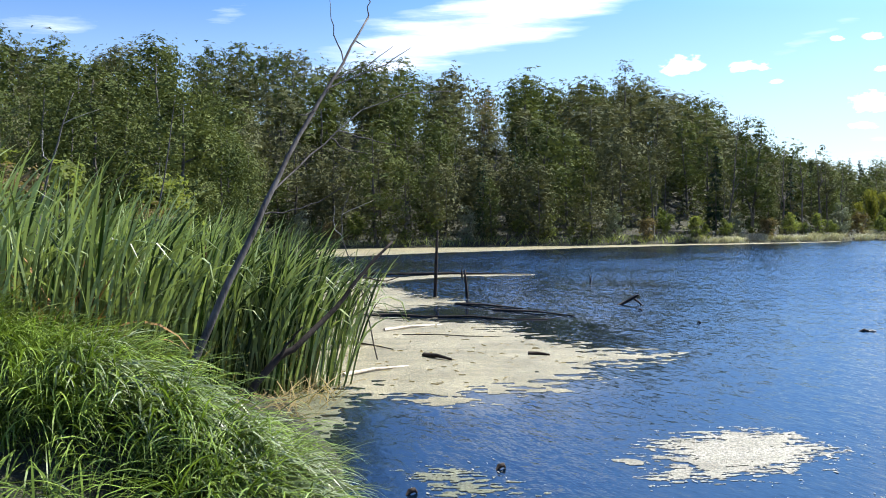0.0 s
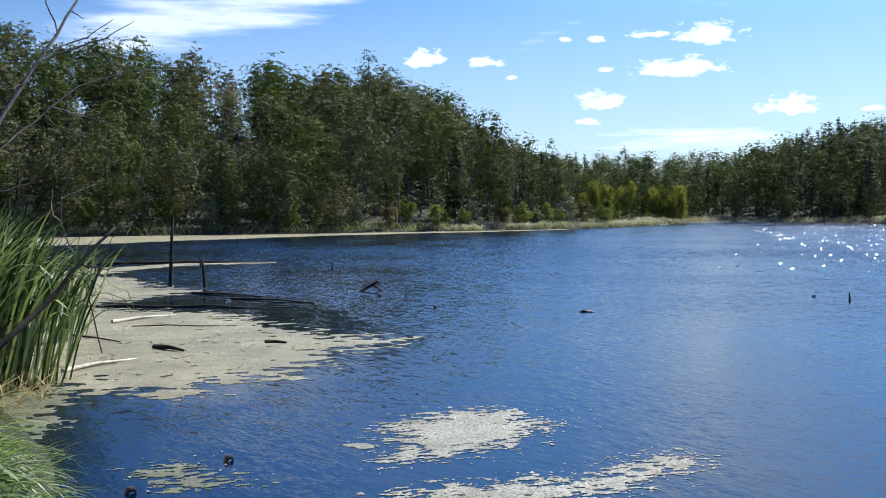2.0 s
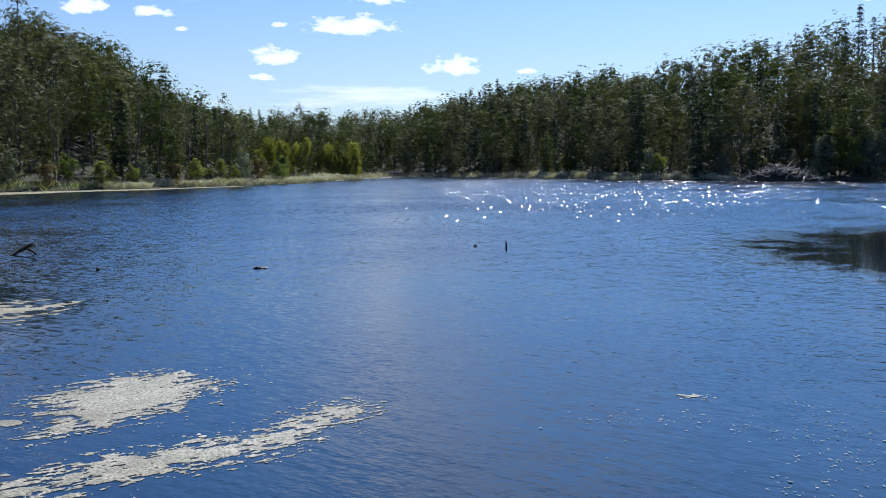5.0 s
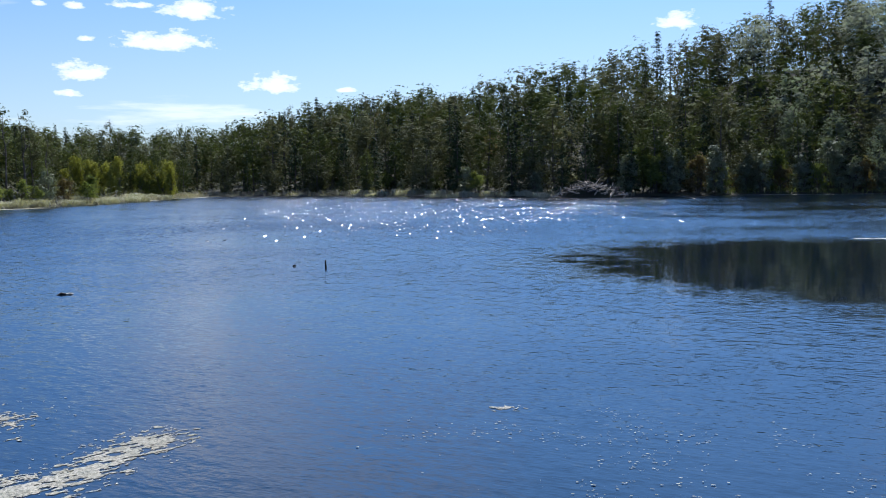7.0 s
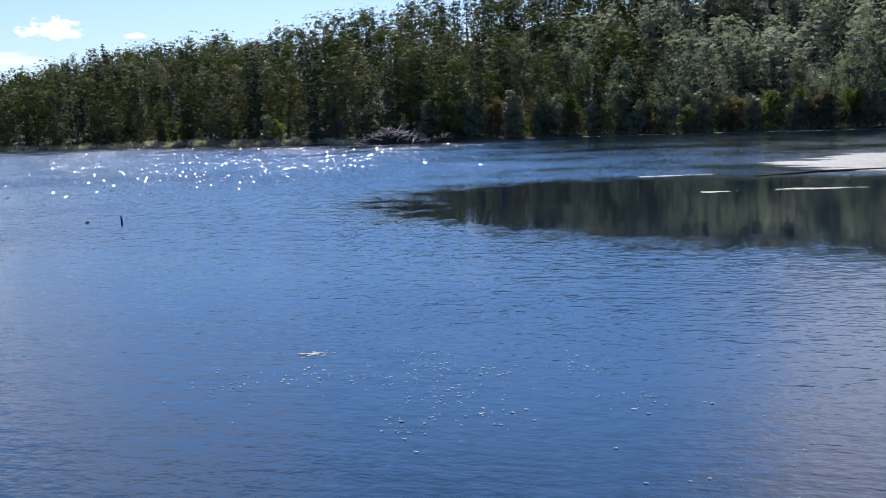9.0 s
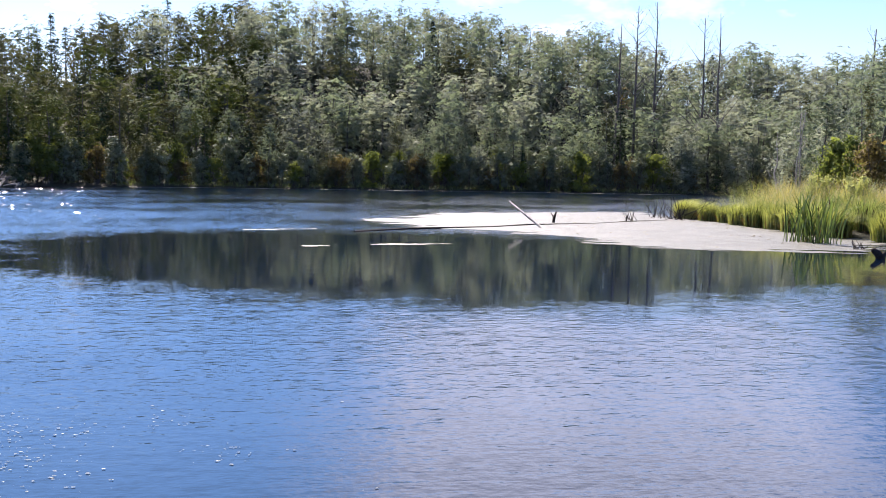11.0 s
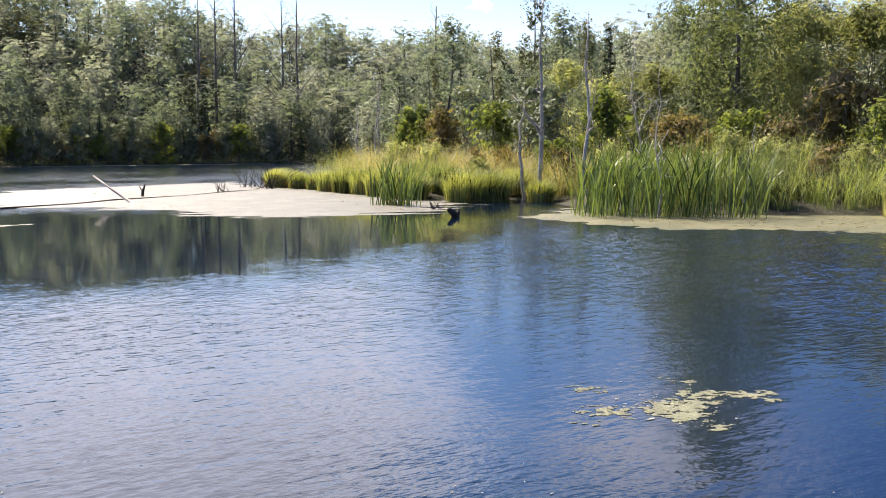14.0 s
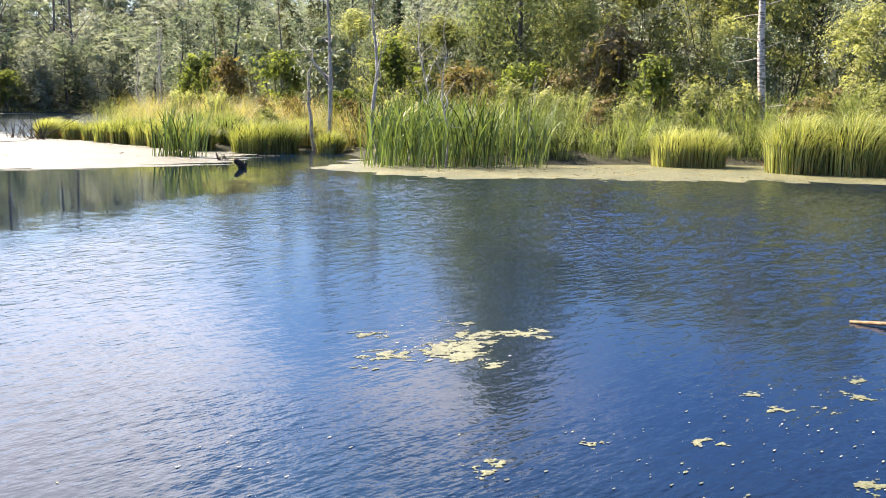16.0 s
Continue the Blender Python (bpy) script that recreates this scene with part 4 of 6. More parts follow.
species("aspen", "aspen_tree", "tree", "slender green aspen with a pale trunk on the wooded shore",
        [broadleaf(11 + k, 9.2 + 0.5 * k, 0.05, 1.7 + 0.25 * k, 85, 1750, 0.142, 0.55) for k in range(4)], M_BARK, M_ASPEN)
species("poplar", "poplar_tree", "tree", "grey-green bushy poplar on the wooded shore",
        [broadleaf(31 + k, 7.6 + 0.5 * k, 0.03, 2.1 + 0.3 * k, 95, 1900, 0.148, 0.5, 0.36) for k in range(4)], M_BARK, M_POPLAR)
species("near_aspen", "aspen_tree", "tree", "leafy green aspen behind the western cattails",
        [broadleaf(18 + k, 9.2 + 0.5 * k, 0.05, 1.9 + 0.25 * k, 96, 5000, 0.086, 0.55) for k in range(3)], M_BARK, M_ASPEN)
species("grey_aspen", "aspen_tree", "tree", "slender olive-green aspen with hazed leaf colour on the eastern hillside",
        [broadleaf(15 + k, 9.2 + 0.5 * k, 0.06, 1.7 + 0.25 * k, 80, 1700, 0.142, 0.55) for k in range(3)], M_BARK, M_OLIVE_HAZED)
species("grey_poplar", "poplar_tree", "tree", "bushy silver-grey poplar with hazed leaf colour on the eastern hillside",
        [broadleaf(35 + k, 7.6 + 0.5 * k, 0.02, 2.1 + 0.3 * k, 95, 1900, 0.148, 0.5, 0.36) for k in range(3)], M_BARK, M_GREYLEAF_HAZED)
species("spruce", "spruce_tree", "tree", "dark narrow spruce among the leafy trees", [conifer(51 + k, 8.5 + k, 1.5, 1500, 0.16) for k in range(2)], M_BARK, M_SPRUCE)
species("thin", "thin_aspen_tree", "tree", "tall thin-leaved aspen with its trunk showing",
        [broadleaf(61 + k, 11.0 + 0.6 * k, 0.42, 1.2, 28, 900, 0.12, 0.5, 0.26) for k in range(3)], M_BARK, M_POPLAR)
species("silver", "willow_shrub", "shrub", "silvery-leaved willow shrub at the water's edge", [shrub(71 + k, 4.2, 1.7, 1350, 0.100) for k in range(3)], M_BARK, M_SILVER)
species("alder", "alder_shrub", "shrub", "bright green alder shrub at the water's edge", [shrub(81 + k, 3.6, 1.6, 1450, 0.095) for k in range(3)], M_BARK, M_ALDER)
species("gold", "willow_shrub", "shrub", "yellowing willow shrub on the low spit", [shrub(91 + k, 4.2, 1.7, 1800, 0.095) for k in range(2)], M_BARK, M_GOLD)
species("rust", "autumn_shrub", "shrub", "reddish-brown autumn shrub under the trees", [shrub(96 + k, 3.2, 1.5, 1500, 0.085) for k in range(2)], M_BARK, M_RUST)


def marsh(x, y):
    """Open ground where no forest tree stands: the sedge point and the near banks."""
    far, az = math.hypot(x, y), math.degrees(math.atan2(x, y))
    if far < 34 or (az > 93 and far < 47) or (az > 93 and far < 63 and az < 117):
        return True
    return az > 22 and az < 31 and far < 106


def under_skyline(x, y, z):
    """The size at which a western tree just reaches the skyline as seen from the camera."""
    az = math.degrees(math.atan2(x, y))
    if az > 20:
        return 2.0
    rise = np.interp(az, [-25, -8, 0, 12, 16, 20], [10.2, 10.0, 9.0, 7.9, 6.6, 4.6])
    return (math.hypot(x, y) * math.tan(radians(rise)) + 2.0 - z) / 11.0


def build_forest():
    rng = np.random.default_rng(5)
    spots, grid = [], {}
    n = 34000
    az = np.radians(rng.uniform(-31, 146, n))
    far = np.sqrt(rng.uniform(30**2, 222**2, n))
    xs, ys = far * np.sin(az), far * np.cos(az)
    zs, outs = lie(xs, ys)
    order = np.argsort(outs + rng.uniform(0, 3, n))
    for i in order:
        x, y, out = xs[i], ys[i], outs[i]
        if out < 1.4 or out > (118 if 17 < math.degrees(math.atan2(x, y)) < 46 else 58) or marsh(x, y):
            continue
        side = math.degrees(math.atan2(x, y))
        gap = 2.9 if out < 9 else 4.0 if out < 26 else 4.2 if 48 < side < 104 else 4.4
        cell = (int(x // 4), int(y // 4))
        near = [p for a in (-1, 0, 1) for b in (-1, 0, 1) for p in grid.get((cell[0] + a, cell[1] + b), ())]
        if any((p[0] - x) ** 2 + (p[1] - y) ** 2 < gap * gap for p in near):
            continue
        grid.setdefault(cell, []).append((x, y))
        spots.append((x, y, zs[i], out))
        spots.sort(key=lambda p: math.hypot(p[0], p[1]) + 2.2 * p[3])
    singles, rest = spots[:300], spots[300:]
    for k, (x, y, z, out) in enumerate(singles):
        az, pick = math.degrees(math.atan2(x, y)), rng.random()
        grow = 0.62 + 0.38 * min(1, out / 6)
        grow *= np.interp(az, [14, 19, 22, 31, 36], [1, 0.85, 0.62, 0.6, 0.95])
        grow = min(grow, under_skyline(x, y, z))
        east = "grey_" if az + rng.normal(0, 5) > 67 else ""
        if az < 20 and math.hypot(x, y) < 56 and pick < 0.79:
            s = grow * rng.uniform(0.62, 1.12)
            plant("near_aspen", k, x, y, s, "trees of the wooded shore", z=z, wide=s * rng.uniform(1.1, 1.5))
        elif 30 < az < 64 and rng.random() < 0.34:
            plant("spruce", k, x, y, grow * rng.uniform(0.7, 1.1), "trees of the wooded shore", z=z, wide=grow * rng.uniform(0.95, 1.3))
        elif pick < 0.34:
            s = grow * rng.uniform(0.62, 1.12)
            plant(east + "aspen", k, x, y, s, "trees of the wooded shore", z=z, wide=s * rng.uniform(1.1, 1.5))
        elif pick < 0.70:
            s = grow * rng.uniform(0.55, 1.12)
            plant(east + "poplar", k, x, y, s, "trees of the wooded shore", z=z, wide=s * rng.uniform(1.1, 1.5))
        elif pick < 0.90 if az > 30 else pick < 0.79:
            plant("spruce", k, x, y, grow * rng.uniform(0.75, 1.05), "trees of the wooded shore", z=z)
        else:
            plant("thin", k, x, y, grow * (rng.uniform(0.8, 1.0) if az > 20 else rng.uniform(0.6, 0.78)), "trees of the wooded shore", z=z)
    # tall thin aspens on the brow of the ridge
    for k in range(16):
        a, r = radians(34.6 + 0.42 * k + rng.uniform(-0.15, 0.15)), rng.uniform(126, 141)
        plant("thin", k, r * math.sin(a), r * math.cos(a), rng.uniform(0.74, 0.9), "aspens on the ridge")
    # the wood behind: too many to count
    leafy, trunks = {M_ASPEN: [], M_POPLAR: [], M_SPRUCE: [], M_RUST: [], M_GREYLEAF_HAZED: [], M_OLIVE_HAZED: []}, []
    kinds = [(M_ASPEN, [broadleaf(111 + k, 10.2, 0.04, 2.55, 50, 610, 0.262, 0.66, 0.50) for k in range(3)]), (M_POPLAR, [broadleaf(121 + k, 9.6, 0.03, 2.8, 52, 640, 0.262, 0.64, 0.54) for k in range(3)]),
             (M_SPRUCE, [conifer(131 + k, 10.2, 1.35, 480, 0.24) for k in range(2)]), (M_POPLAR, [broadleaf(141 + k, 12.2, 0.45, 1.35, 24, 420, 0.17, 0.55, 0.30) for k in range(3)]),
             (M_RUST, [broadleaf(151, 9.0, 0.4, 1.1, 14, 220, 0.17)])]
    odds = np.cumsum([0.42, 0.47, 0.05, 0.03, 0.03])
    for x, y, z, out in rest:
        mat, shapes = kinds[int(np.searchsorted(odds, rng.random()))]
        if 20 < math.degrees(math.atan2(x, y)) < 62 and rng.random() < 0.3:
            mat, shapes = kinds[2]
        trunk, crown = shapes[rng.integers(len(shapes))]
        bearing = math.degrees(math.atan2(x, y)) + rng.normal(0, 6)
        # eastern trees take the leaf colours with the haze painted in
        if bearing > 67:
            mat = {M_ASPEN: M_OLIVE_HAZED, M_POPLAR: M_GREYLEAF_HAZED}.get(mat, mat)
        tip_over = 1.14 if rng.random() < 0.12 else 1.0
        s, a = rng.uniform(0.74, 1.08) * tip_over * np.interp(math.degrees(math.atan2(x, y)), [-25, -10, 1, 6, 14, 20, 24, 31, 37, 50, 56, 66, 80, 90, 120], [0.9, 0.93, 0.91, 0.97, 1, 0.7, 0.66, 0.7, 0.88, 0.92, 0.95, 0.95, 0.95, 1, 0.97]), rng.uniform(0, 6.28)
        s = min(s, 1.06 * under_skyline(x, y, z))
        turn = np.array([[np.cos(a), -np.sin(a), 0], [np.sin(a), np.cos(a), 0], [0, 0, 1]]) * s * np.array([[1.38 / tip_over], [1.38 / tip_over], [0.98]])
        leafy[mat].append((crown[0] @ turn.T + [x, y, z], crown[1]))
        trunks.append((trunk[0][:112] @ turn.T + [x, y, z], trunk[1][:46][(trunk[1][:46] < 48).all(1)]))
    for mat, chunks in leafy.items():
        if chunks:
            thing("far_woods", join(chunks), mat, "dense mixed woodland climbing the hill behind the pond", "woods", kind="stuff")
    # undergrowth that hides the forest floor
    n = 62000
    az, far = np.radians(rng.uniform(-30, 118, n)), np.sqrt(rng.uniform(55**2, 178**2, n))
    x, y = far * np.sin(az), far * np.cos(az)
    z, out = lie(x, y)
    keep = (out > 1.5) & (out < 66) & ((az < radians(92)) | (far > 80))
    at = np.stack([x, y, z + rng.uniform(0.0, 1.0, n) ** 1.4 * np.interp(out, [2, 6, 12, 25, 45], [0.9, 1.6, 2.1, 2.5, 3.0])], -1)[keep]
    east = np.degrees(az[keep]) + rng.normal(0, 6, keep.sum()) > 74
    for chosen, mat in ((at[~east], M_POPLAR), (at[east], M_GREYLEAF_HAZED)):
        thing("undergrowth", leaves_at(rng, chosen, 0.30, 0.4, chosen - [0, 0, 1], 0.7), mat, "thick green undergrowth on the forest floor", "undergrowth", kind="stuff")
    thing("far_woods", join(trunks), M_BARK, "grey trunks of the woodland on the hill", "woods", kind="stuff", smooth=True)


build_forest()


# ---- blades: cattails, sedge, long grass ----
def blades(rng, base, height, width, lean, droop, segs=4, wind=(0.0, 0.0), stray=1.0, turned=None):
    """Tapering strips that rise from base, lean by lean (a slope) and bow over by droop. Arrays of one row each."""
    n = len(base)
    a = rng.uniform(0, 2 * np.pi, n)
    out = np.stack([np.cos(a), np.sin(a)], -1) * stray + np.asarray(wind)
    out /= np.linalg.norm(out, axis=1, keepdims=True) + 1e-6
    face = rng.uniform(0, 2 * np.pi, n) if turned is None else rng.normal(turned, 0.6, n)
    side = np.stack([np.cos(face), np.sin(face), np.zeros(n)], -1) * np.broadcast_to(width, n)[:, None] / 2
    rows = []
    for k in range(segs + 1):
        u = k / segs
        flat = np.broadcast_to(height, n) * (np.broadcast_to(lean, n) * u + np.broadcast_to(droop, n) * u**2.6)
        up = np.broadcast_to(height, n) * u * (1 - 0.42 * np.clip(np.broadcast_to(droop, n), 0, 1.6) * u**2)
        mid = base + np.concatenate([out * flat[:, None], up[:, None]], 1)
        w = side * (0.7 + 0.5 * u if u < 0.5 else min(0.95, 2.6 * (1 - u) + 0.04))
        rows += [mid - w, mid + w]
    verts = np.stack(rows, 1)
    m = 2 * (segs + 1)
    strip = np.array([[2 * k, 2 * k + 1, 2 * k + 3, 2 * k + 2] for k in range(segs)])
    return verts.reshape(-1, 3), (np.arange(n)[:, None, None] * m + strip).reshape(-1, 4)


def arching(rng, base, length, width, way, rise, curl, segs=7, power=1.15, face=None):
    """Ribbons that spring up at the angle rise, heading along way, and curl over by curl in all; their flat side faces upwards."""
    n = len(base)
    way = way / (np.linalg.norm(way, axis=1, keepdims=True) + 1e-6)
    across = np.stack([-way[:, 1], way[:, 0], rng.normal(0, 0.35, n)], -1)
    if face is not None:
        across = np.stack([np.cos(face), np.sin(face), np.zeros(n)], -1)
    across *= (np.broadcast_to(width, n) / 2 / np.linalg.norm(across, axis=1))[:, None]
    mid, rows = base.copy(), []
    for k in range(segs + 1):
        u = k / segs
        w = across * (0.75 + 0.5 * u if u < 0.5 else 2.0 * (1 - u) ** 0.8 + 0.03 if power < 2 else min(1.0, 4.0 * (1 - u) + 0.08))
        rows += [mid - w, mid + w]
        angle = rise - curl * (u + 0.5 / segs) ** power
        step = np.stack([way[:, 0] * np.cos(angle), way[:, 1] * np.cos(angle), np.sin(angle)], -1)
        mid = mid + step * (length / segs)[:, None]
    m = 2 * (segs + 1)
    strip = np.array([[2 * k, 2 * k + 1, 2 * k + 3, 2 * k + 2] for k in range(segs)])
    return np.stack(rows, 1).reshape(-1, 3), (np.arange(n)[:, None, None] * m + strip).reshape(-1, 4)


def scatter(rng, poly, count, margin=0.0):
    poly = np.asarray(poly, float)
    at = rng.uniform(poly.min(0), poly.max(0), (count * 4, 2))
    return at[inside_by(at, poly) > margin][:count]


def grounded(at, sink=0.03):
    z = lie(at[:, 0], at[:, 1])[0]
    return np.concatenate([at, np.maximum(z, -0.12)[:, None] - sink], 1)


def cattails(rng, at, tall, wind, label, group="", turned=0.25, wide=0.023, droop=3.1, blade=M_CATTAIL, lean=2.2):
    """One clump: blades, some straw at its foot, and brown heads on stalks."""
    base = grounded(at)
    n = len(base)
    clump = thing("cattail_clump", None, None, label, "cattail", group)
    h = tall * np.where(rng.random(n) < 0.3, rng.uniform(0.5, 0.9, n), rng.uniform(0.86, 1.1, n))
    way = rng.normal(0, 0.6, (n, 2)) + np.asarray(wind) * 1.8
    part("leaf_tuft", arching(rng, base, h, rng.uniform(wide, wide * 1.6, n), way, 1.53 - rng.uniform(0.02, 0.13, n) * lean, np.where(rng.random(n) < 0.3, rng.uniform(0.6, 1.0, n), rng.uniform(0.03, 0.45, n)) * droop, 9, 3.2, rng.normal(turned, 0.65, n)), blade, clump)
    low = base[rng.integers(0, n, n // 5)] + rng.normal(0, 0.06, (n // 5, 3)) * [1, 1, 0]
    part("dead_tuft", blades(rng, low, rng.uniform(0.3, 0.95, len(low)), 0.014, rng.uniform(0.1, 0.9, len(low)), rng.uniform(0, 0.8, len(low)), 3), M_STRAW, clump, "straw-brown dead blades", kind="stuff")
    for x, y, z in base[rng.integers(0, n, max(1, n // 170))]:
        top = tall * rng.uniform(0.72, 0.92)
        lean = rng.normal(0, 0.05, 2)
        tip = np.array([x + lean[0] * top, y + lean[1] * top, z + top])
        foot = np.array([x, y, z])
        head = foot + (tip - foot) * 0.86
        stalk = part("stalk", tube([foot, (foot + tip) / 2, tip], [0.006, 0.005, 0.003]), M_STRAW, clump)
        part("seed_head", tube([head, head + (tip - foot) * 0.01, head + (tip - foot) * 0.09, head + (tip - foot) * 0.1], [0.006, 0.015, 0.015, 0.005]), M_HEAD, stalk, "brown velvety seed head", True)
    return clump


def build_left_bank():
    rng = np.random.default_rng(21)
    stands = [([(-2.5, 10.5), (-2.0, 10.75), (-1.65, 11.5), (-1.8, 12.6), (-3.0, 12.6), (-3.0, 10.5)], 300, 1.8), ([(-3.0, 10.0), (-2.6, 10.4), (-3.0, 12.6), (-4.6, 12.2), (-4.4, 9.6)], 310, 1.85),
              ([(-4.4, 8.6), (-3.2, 9.0), (-3.0, 9.9), (-4.4, 11.4), (-6.2, 11.2), (-6.0, 8.8)], 330, 1.85), ([(-1.75, 12.6), (-2.0, 14.2), (-3.6, 15), (-5.2, 14.4), (-4.6, 12.2)], 300, 1.8),
              ([(-4.6, 12.2), (-5.2, 14.4), (-8.0, 14.5), (-8.2, 11.2), (-6.2, 11.2)], 300, 1.9), ([(-2.2, 14.4), (-3.6, 15), (-4.5, 20), (-7, 22), (-8, 14.5), (-5.2, 14.4)], 300, 1.8)]
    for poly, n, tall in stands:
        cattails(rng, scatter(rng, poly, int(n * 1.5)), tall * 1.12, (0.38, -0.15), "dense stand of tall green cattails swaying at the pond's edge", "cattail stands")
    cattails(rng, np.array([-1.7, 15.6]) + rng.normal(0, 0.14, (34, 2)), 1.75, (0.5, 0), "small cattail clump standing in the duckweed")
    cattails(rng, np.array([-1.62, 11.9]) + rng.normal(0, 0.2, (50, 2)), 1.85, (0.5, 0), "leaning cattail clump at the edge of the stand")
    # long grass that hangs over the hump of the bank, in tufts combed by the wind
    def tufted(poly, tufts, each, spread):
        roots = scatter(rng, poly, tufts)
        which = np.repeat(np.arange(len(roots)), each)
        return roots[which] + rng.normal(0, spread, (len(which), 2)), which, len(roots)
    mound = [(-0.82, 5.0), (-0.98, 6.4), (-1.3, 7.1), (-2.3, 7.9), (-3.6, 8.7), (-5.6, 9.3), (-6.0, 8.5), (-4.7, 7.8), (-2.9, 6.8), (-1.6, 5.9), (-1.3, 5.0)]
    at, which, k = tufted(mound, 420, 16, 0.06)
    n = len(at)
    way = (rng.normal(0, 0.7, (k, 2)) + [0.75, -0.7])[which] + rng.normal(0, 0.35, (n, 2))
    size = rng.uniform(0.45, 0.85, k)[which] * rng.uniform(0.7, 1.2, n)
    thing("long_grass", arching(rng, grounded(at), size, rng.uniform(0.007, 0.014, n), way, rng.uniform(0.9, 1.45, n), rng.uniform(1.3, 2.6, n)), M_GRASS,
          "long glossy green grass drooping over the bank", "grass", kind="stuff")
    at, which, k = tufted([(-1.6, 5.4), (-3.0, 6.5), (-4.8, 7.5), (-5.2, 5.6), (-3.0, 4.2), (-1.4, 4.4)], 120, 12, 0.07)
    n = len(at)
    thing("long_grass", arching(rng, grounded(at), rng.uniform(0.25, 0.6, n), rng.uniform(0.010, 0.017, n), rng.normal(0, 1, (k, 2))[which] + rng.normal(0, 0.3, (n, 2)), rng.uniform(0.8, 1.4, n), rng.uniform(1.2, 2.6, n)), M_GRASS,
          "rough dark grass in the shaded hollow of the bank", "grass", kind="stuff")
    # blades along the crest, coloured pale for the sheen of sunlight
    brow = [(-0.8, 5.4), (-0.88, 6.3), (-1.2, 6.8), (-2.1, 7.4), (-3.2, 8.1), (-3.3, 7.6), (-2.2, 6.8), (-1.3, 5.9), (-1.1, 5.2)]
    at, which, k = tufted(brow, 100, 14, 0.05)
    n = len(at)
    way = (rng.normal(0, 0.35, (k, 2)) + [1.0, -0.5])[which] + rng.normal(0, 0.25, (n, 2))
    thing("long_grass", arching(rng, grounded(at), rng.uniform(0.4, 0.8, n), rng.uniform(0.013, 0.022, n), way, rng.uniform(0.6, 1.2, n), rng.uniform(1.2, 2.3, n)), M_GRASS_SHEEN,
          "grass blades combed over the crest of the bank, sun sheen painted pale", "grass", kind="stuff")
    at, which, k = tufted([(-0.72, 5.6), (-0.85, 6.5), (-1.2, 7.0), (-1.5, 6.6), (-1.3, 5.6)], 40, 12, 0.05)
    n = len(at)
    way = (rng.normal(0, 0.4, (k, 2)) + [1.0, -0.2])[which] + rng.normal(0, 0.3, (n, 2))
    thing("long_grass", arching(rng, grounded(at), rng.uniform(0.4, 0.75, n), rng.uniform(0.008, 0.013, n), way, rng.uniform(0.7, 1.3, n), rng.uniform(1.0, 2.0, n)), M_BRIGHT,
          "bright green grass tips hanging towards the water", "grass", kind="stuff")
    at, which, k = tufted([(-2.6, 8.6), (-3.0, 9.5), (-4.4, 9.2), (-7.4, 9.6), (-7.4, 8.0), (-4.6, 8.1)], 190, 13, 0.09)
    n = len(at)
    way = (rng.normal(0, 0.5, (k, 2)) + [0.9, -0.4])[which] + rng.normal(0, 0.3, (n, 2))
    thing("reed_grass", arching(rng, grounded(at), rng.uniform(0.45, 0.95, n), rng.uniform(0.009, 0.016, n), way, rng.uniform(1.0, 1.5, n), rng.uniform(0.8, 2.2, n), 6), M_REEDGREEN,
          "matted yellow-green reed grass between the bank and the cattails", "grass", kind="stuff")
    dead = np.array([-3.75, 9.65]) + rng.normal(0, 0.16, (46, 2))
    thing("dead_leaves", arching(rng, grounded(dead), rng.uniform(0.9, 1.7, 46), rng.uniform(0.03, 0.05, 46), rng.normal(0, 1, (46, 2)), rng.uniform(1.2, 1.5, 46), rng.uniform(0.4, 2.4, 46)), M_DEADLEAF,
          "withered orange-brown cattail leaves among the green ones", "dead leaves", kind="stuff")
    litter = scatter(rng, [(-2.3, 9.0), (-1.5, 9.4), (-1.2, 10.9), (-1.5, 11.6), (-2.2, 10.4)], 190)
    thing("dead_stalks", blades(rng, np.concatenate([litter, np.full((len(litter), 1), 0.02)], 1), rng.uniform(0.08, 0.28, len(litter)), 0.016, rng.uniform(0.7, 3.5, len(litter)), 0.2, 3), M_STRAW,
          "broken tan stalks lying at the water's edge", "dead stalks", kind="stuff")


build_left_bank()


def limb(name, path, r0, r1, parent, mat, label=""):
    path = np.asarray(path, float)
    u = np.linspace(0, len(path) - 1, 3 * len(path))
    fine = np.stack([np.interp(u, np.arange(len(path)), path[:, k]) for k in range(3)], -1)
    fine[1:-1] += np.random.default_rng(len(path)).normal(0, 0.006, (len(fine) - 2, 3))
    return part(name, tube(fine, np.linspace(r0, r1, len(fine))), mat, parent, label, True)


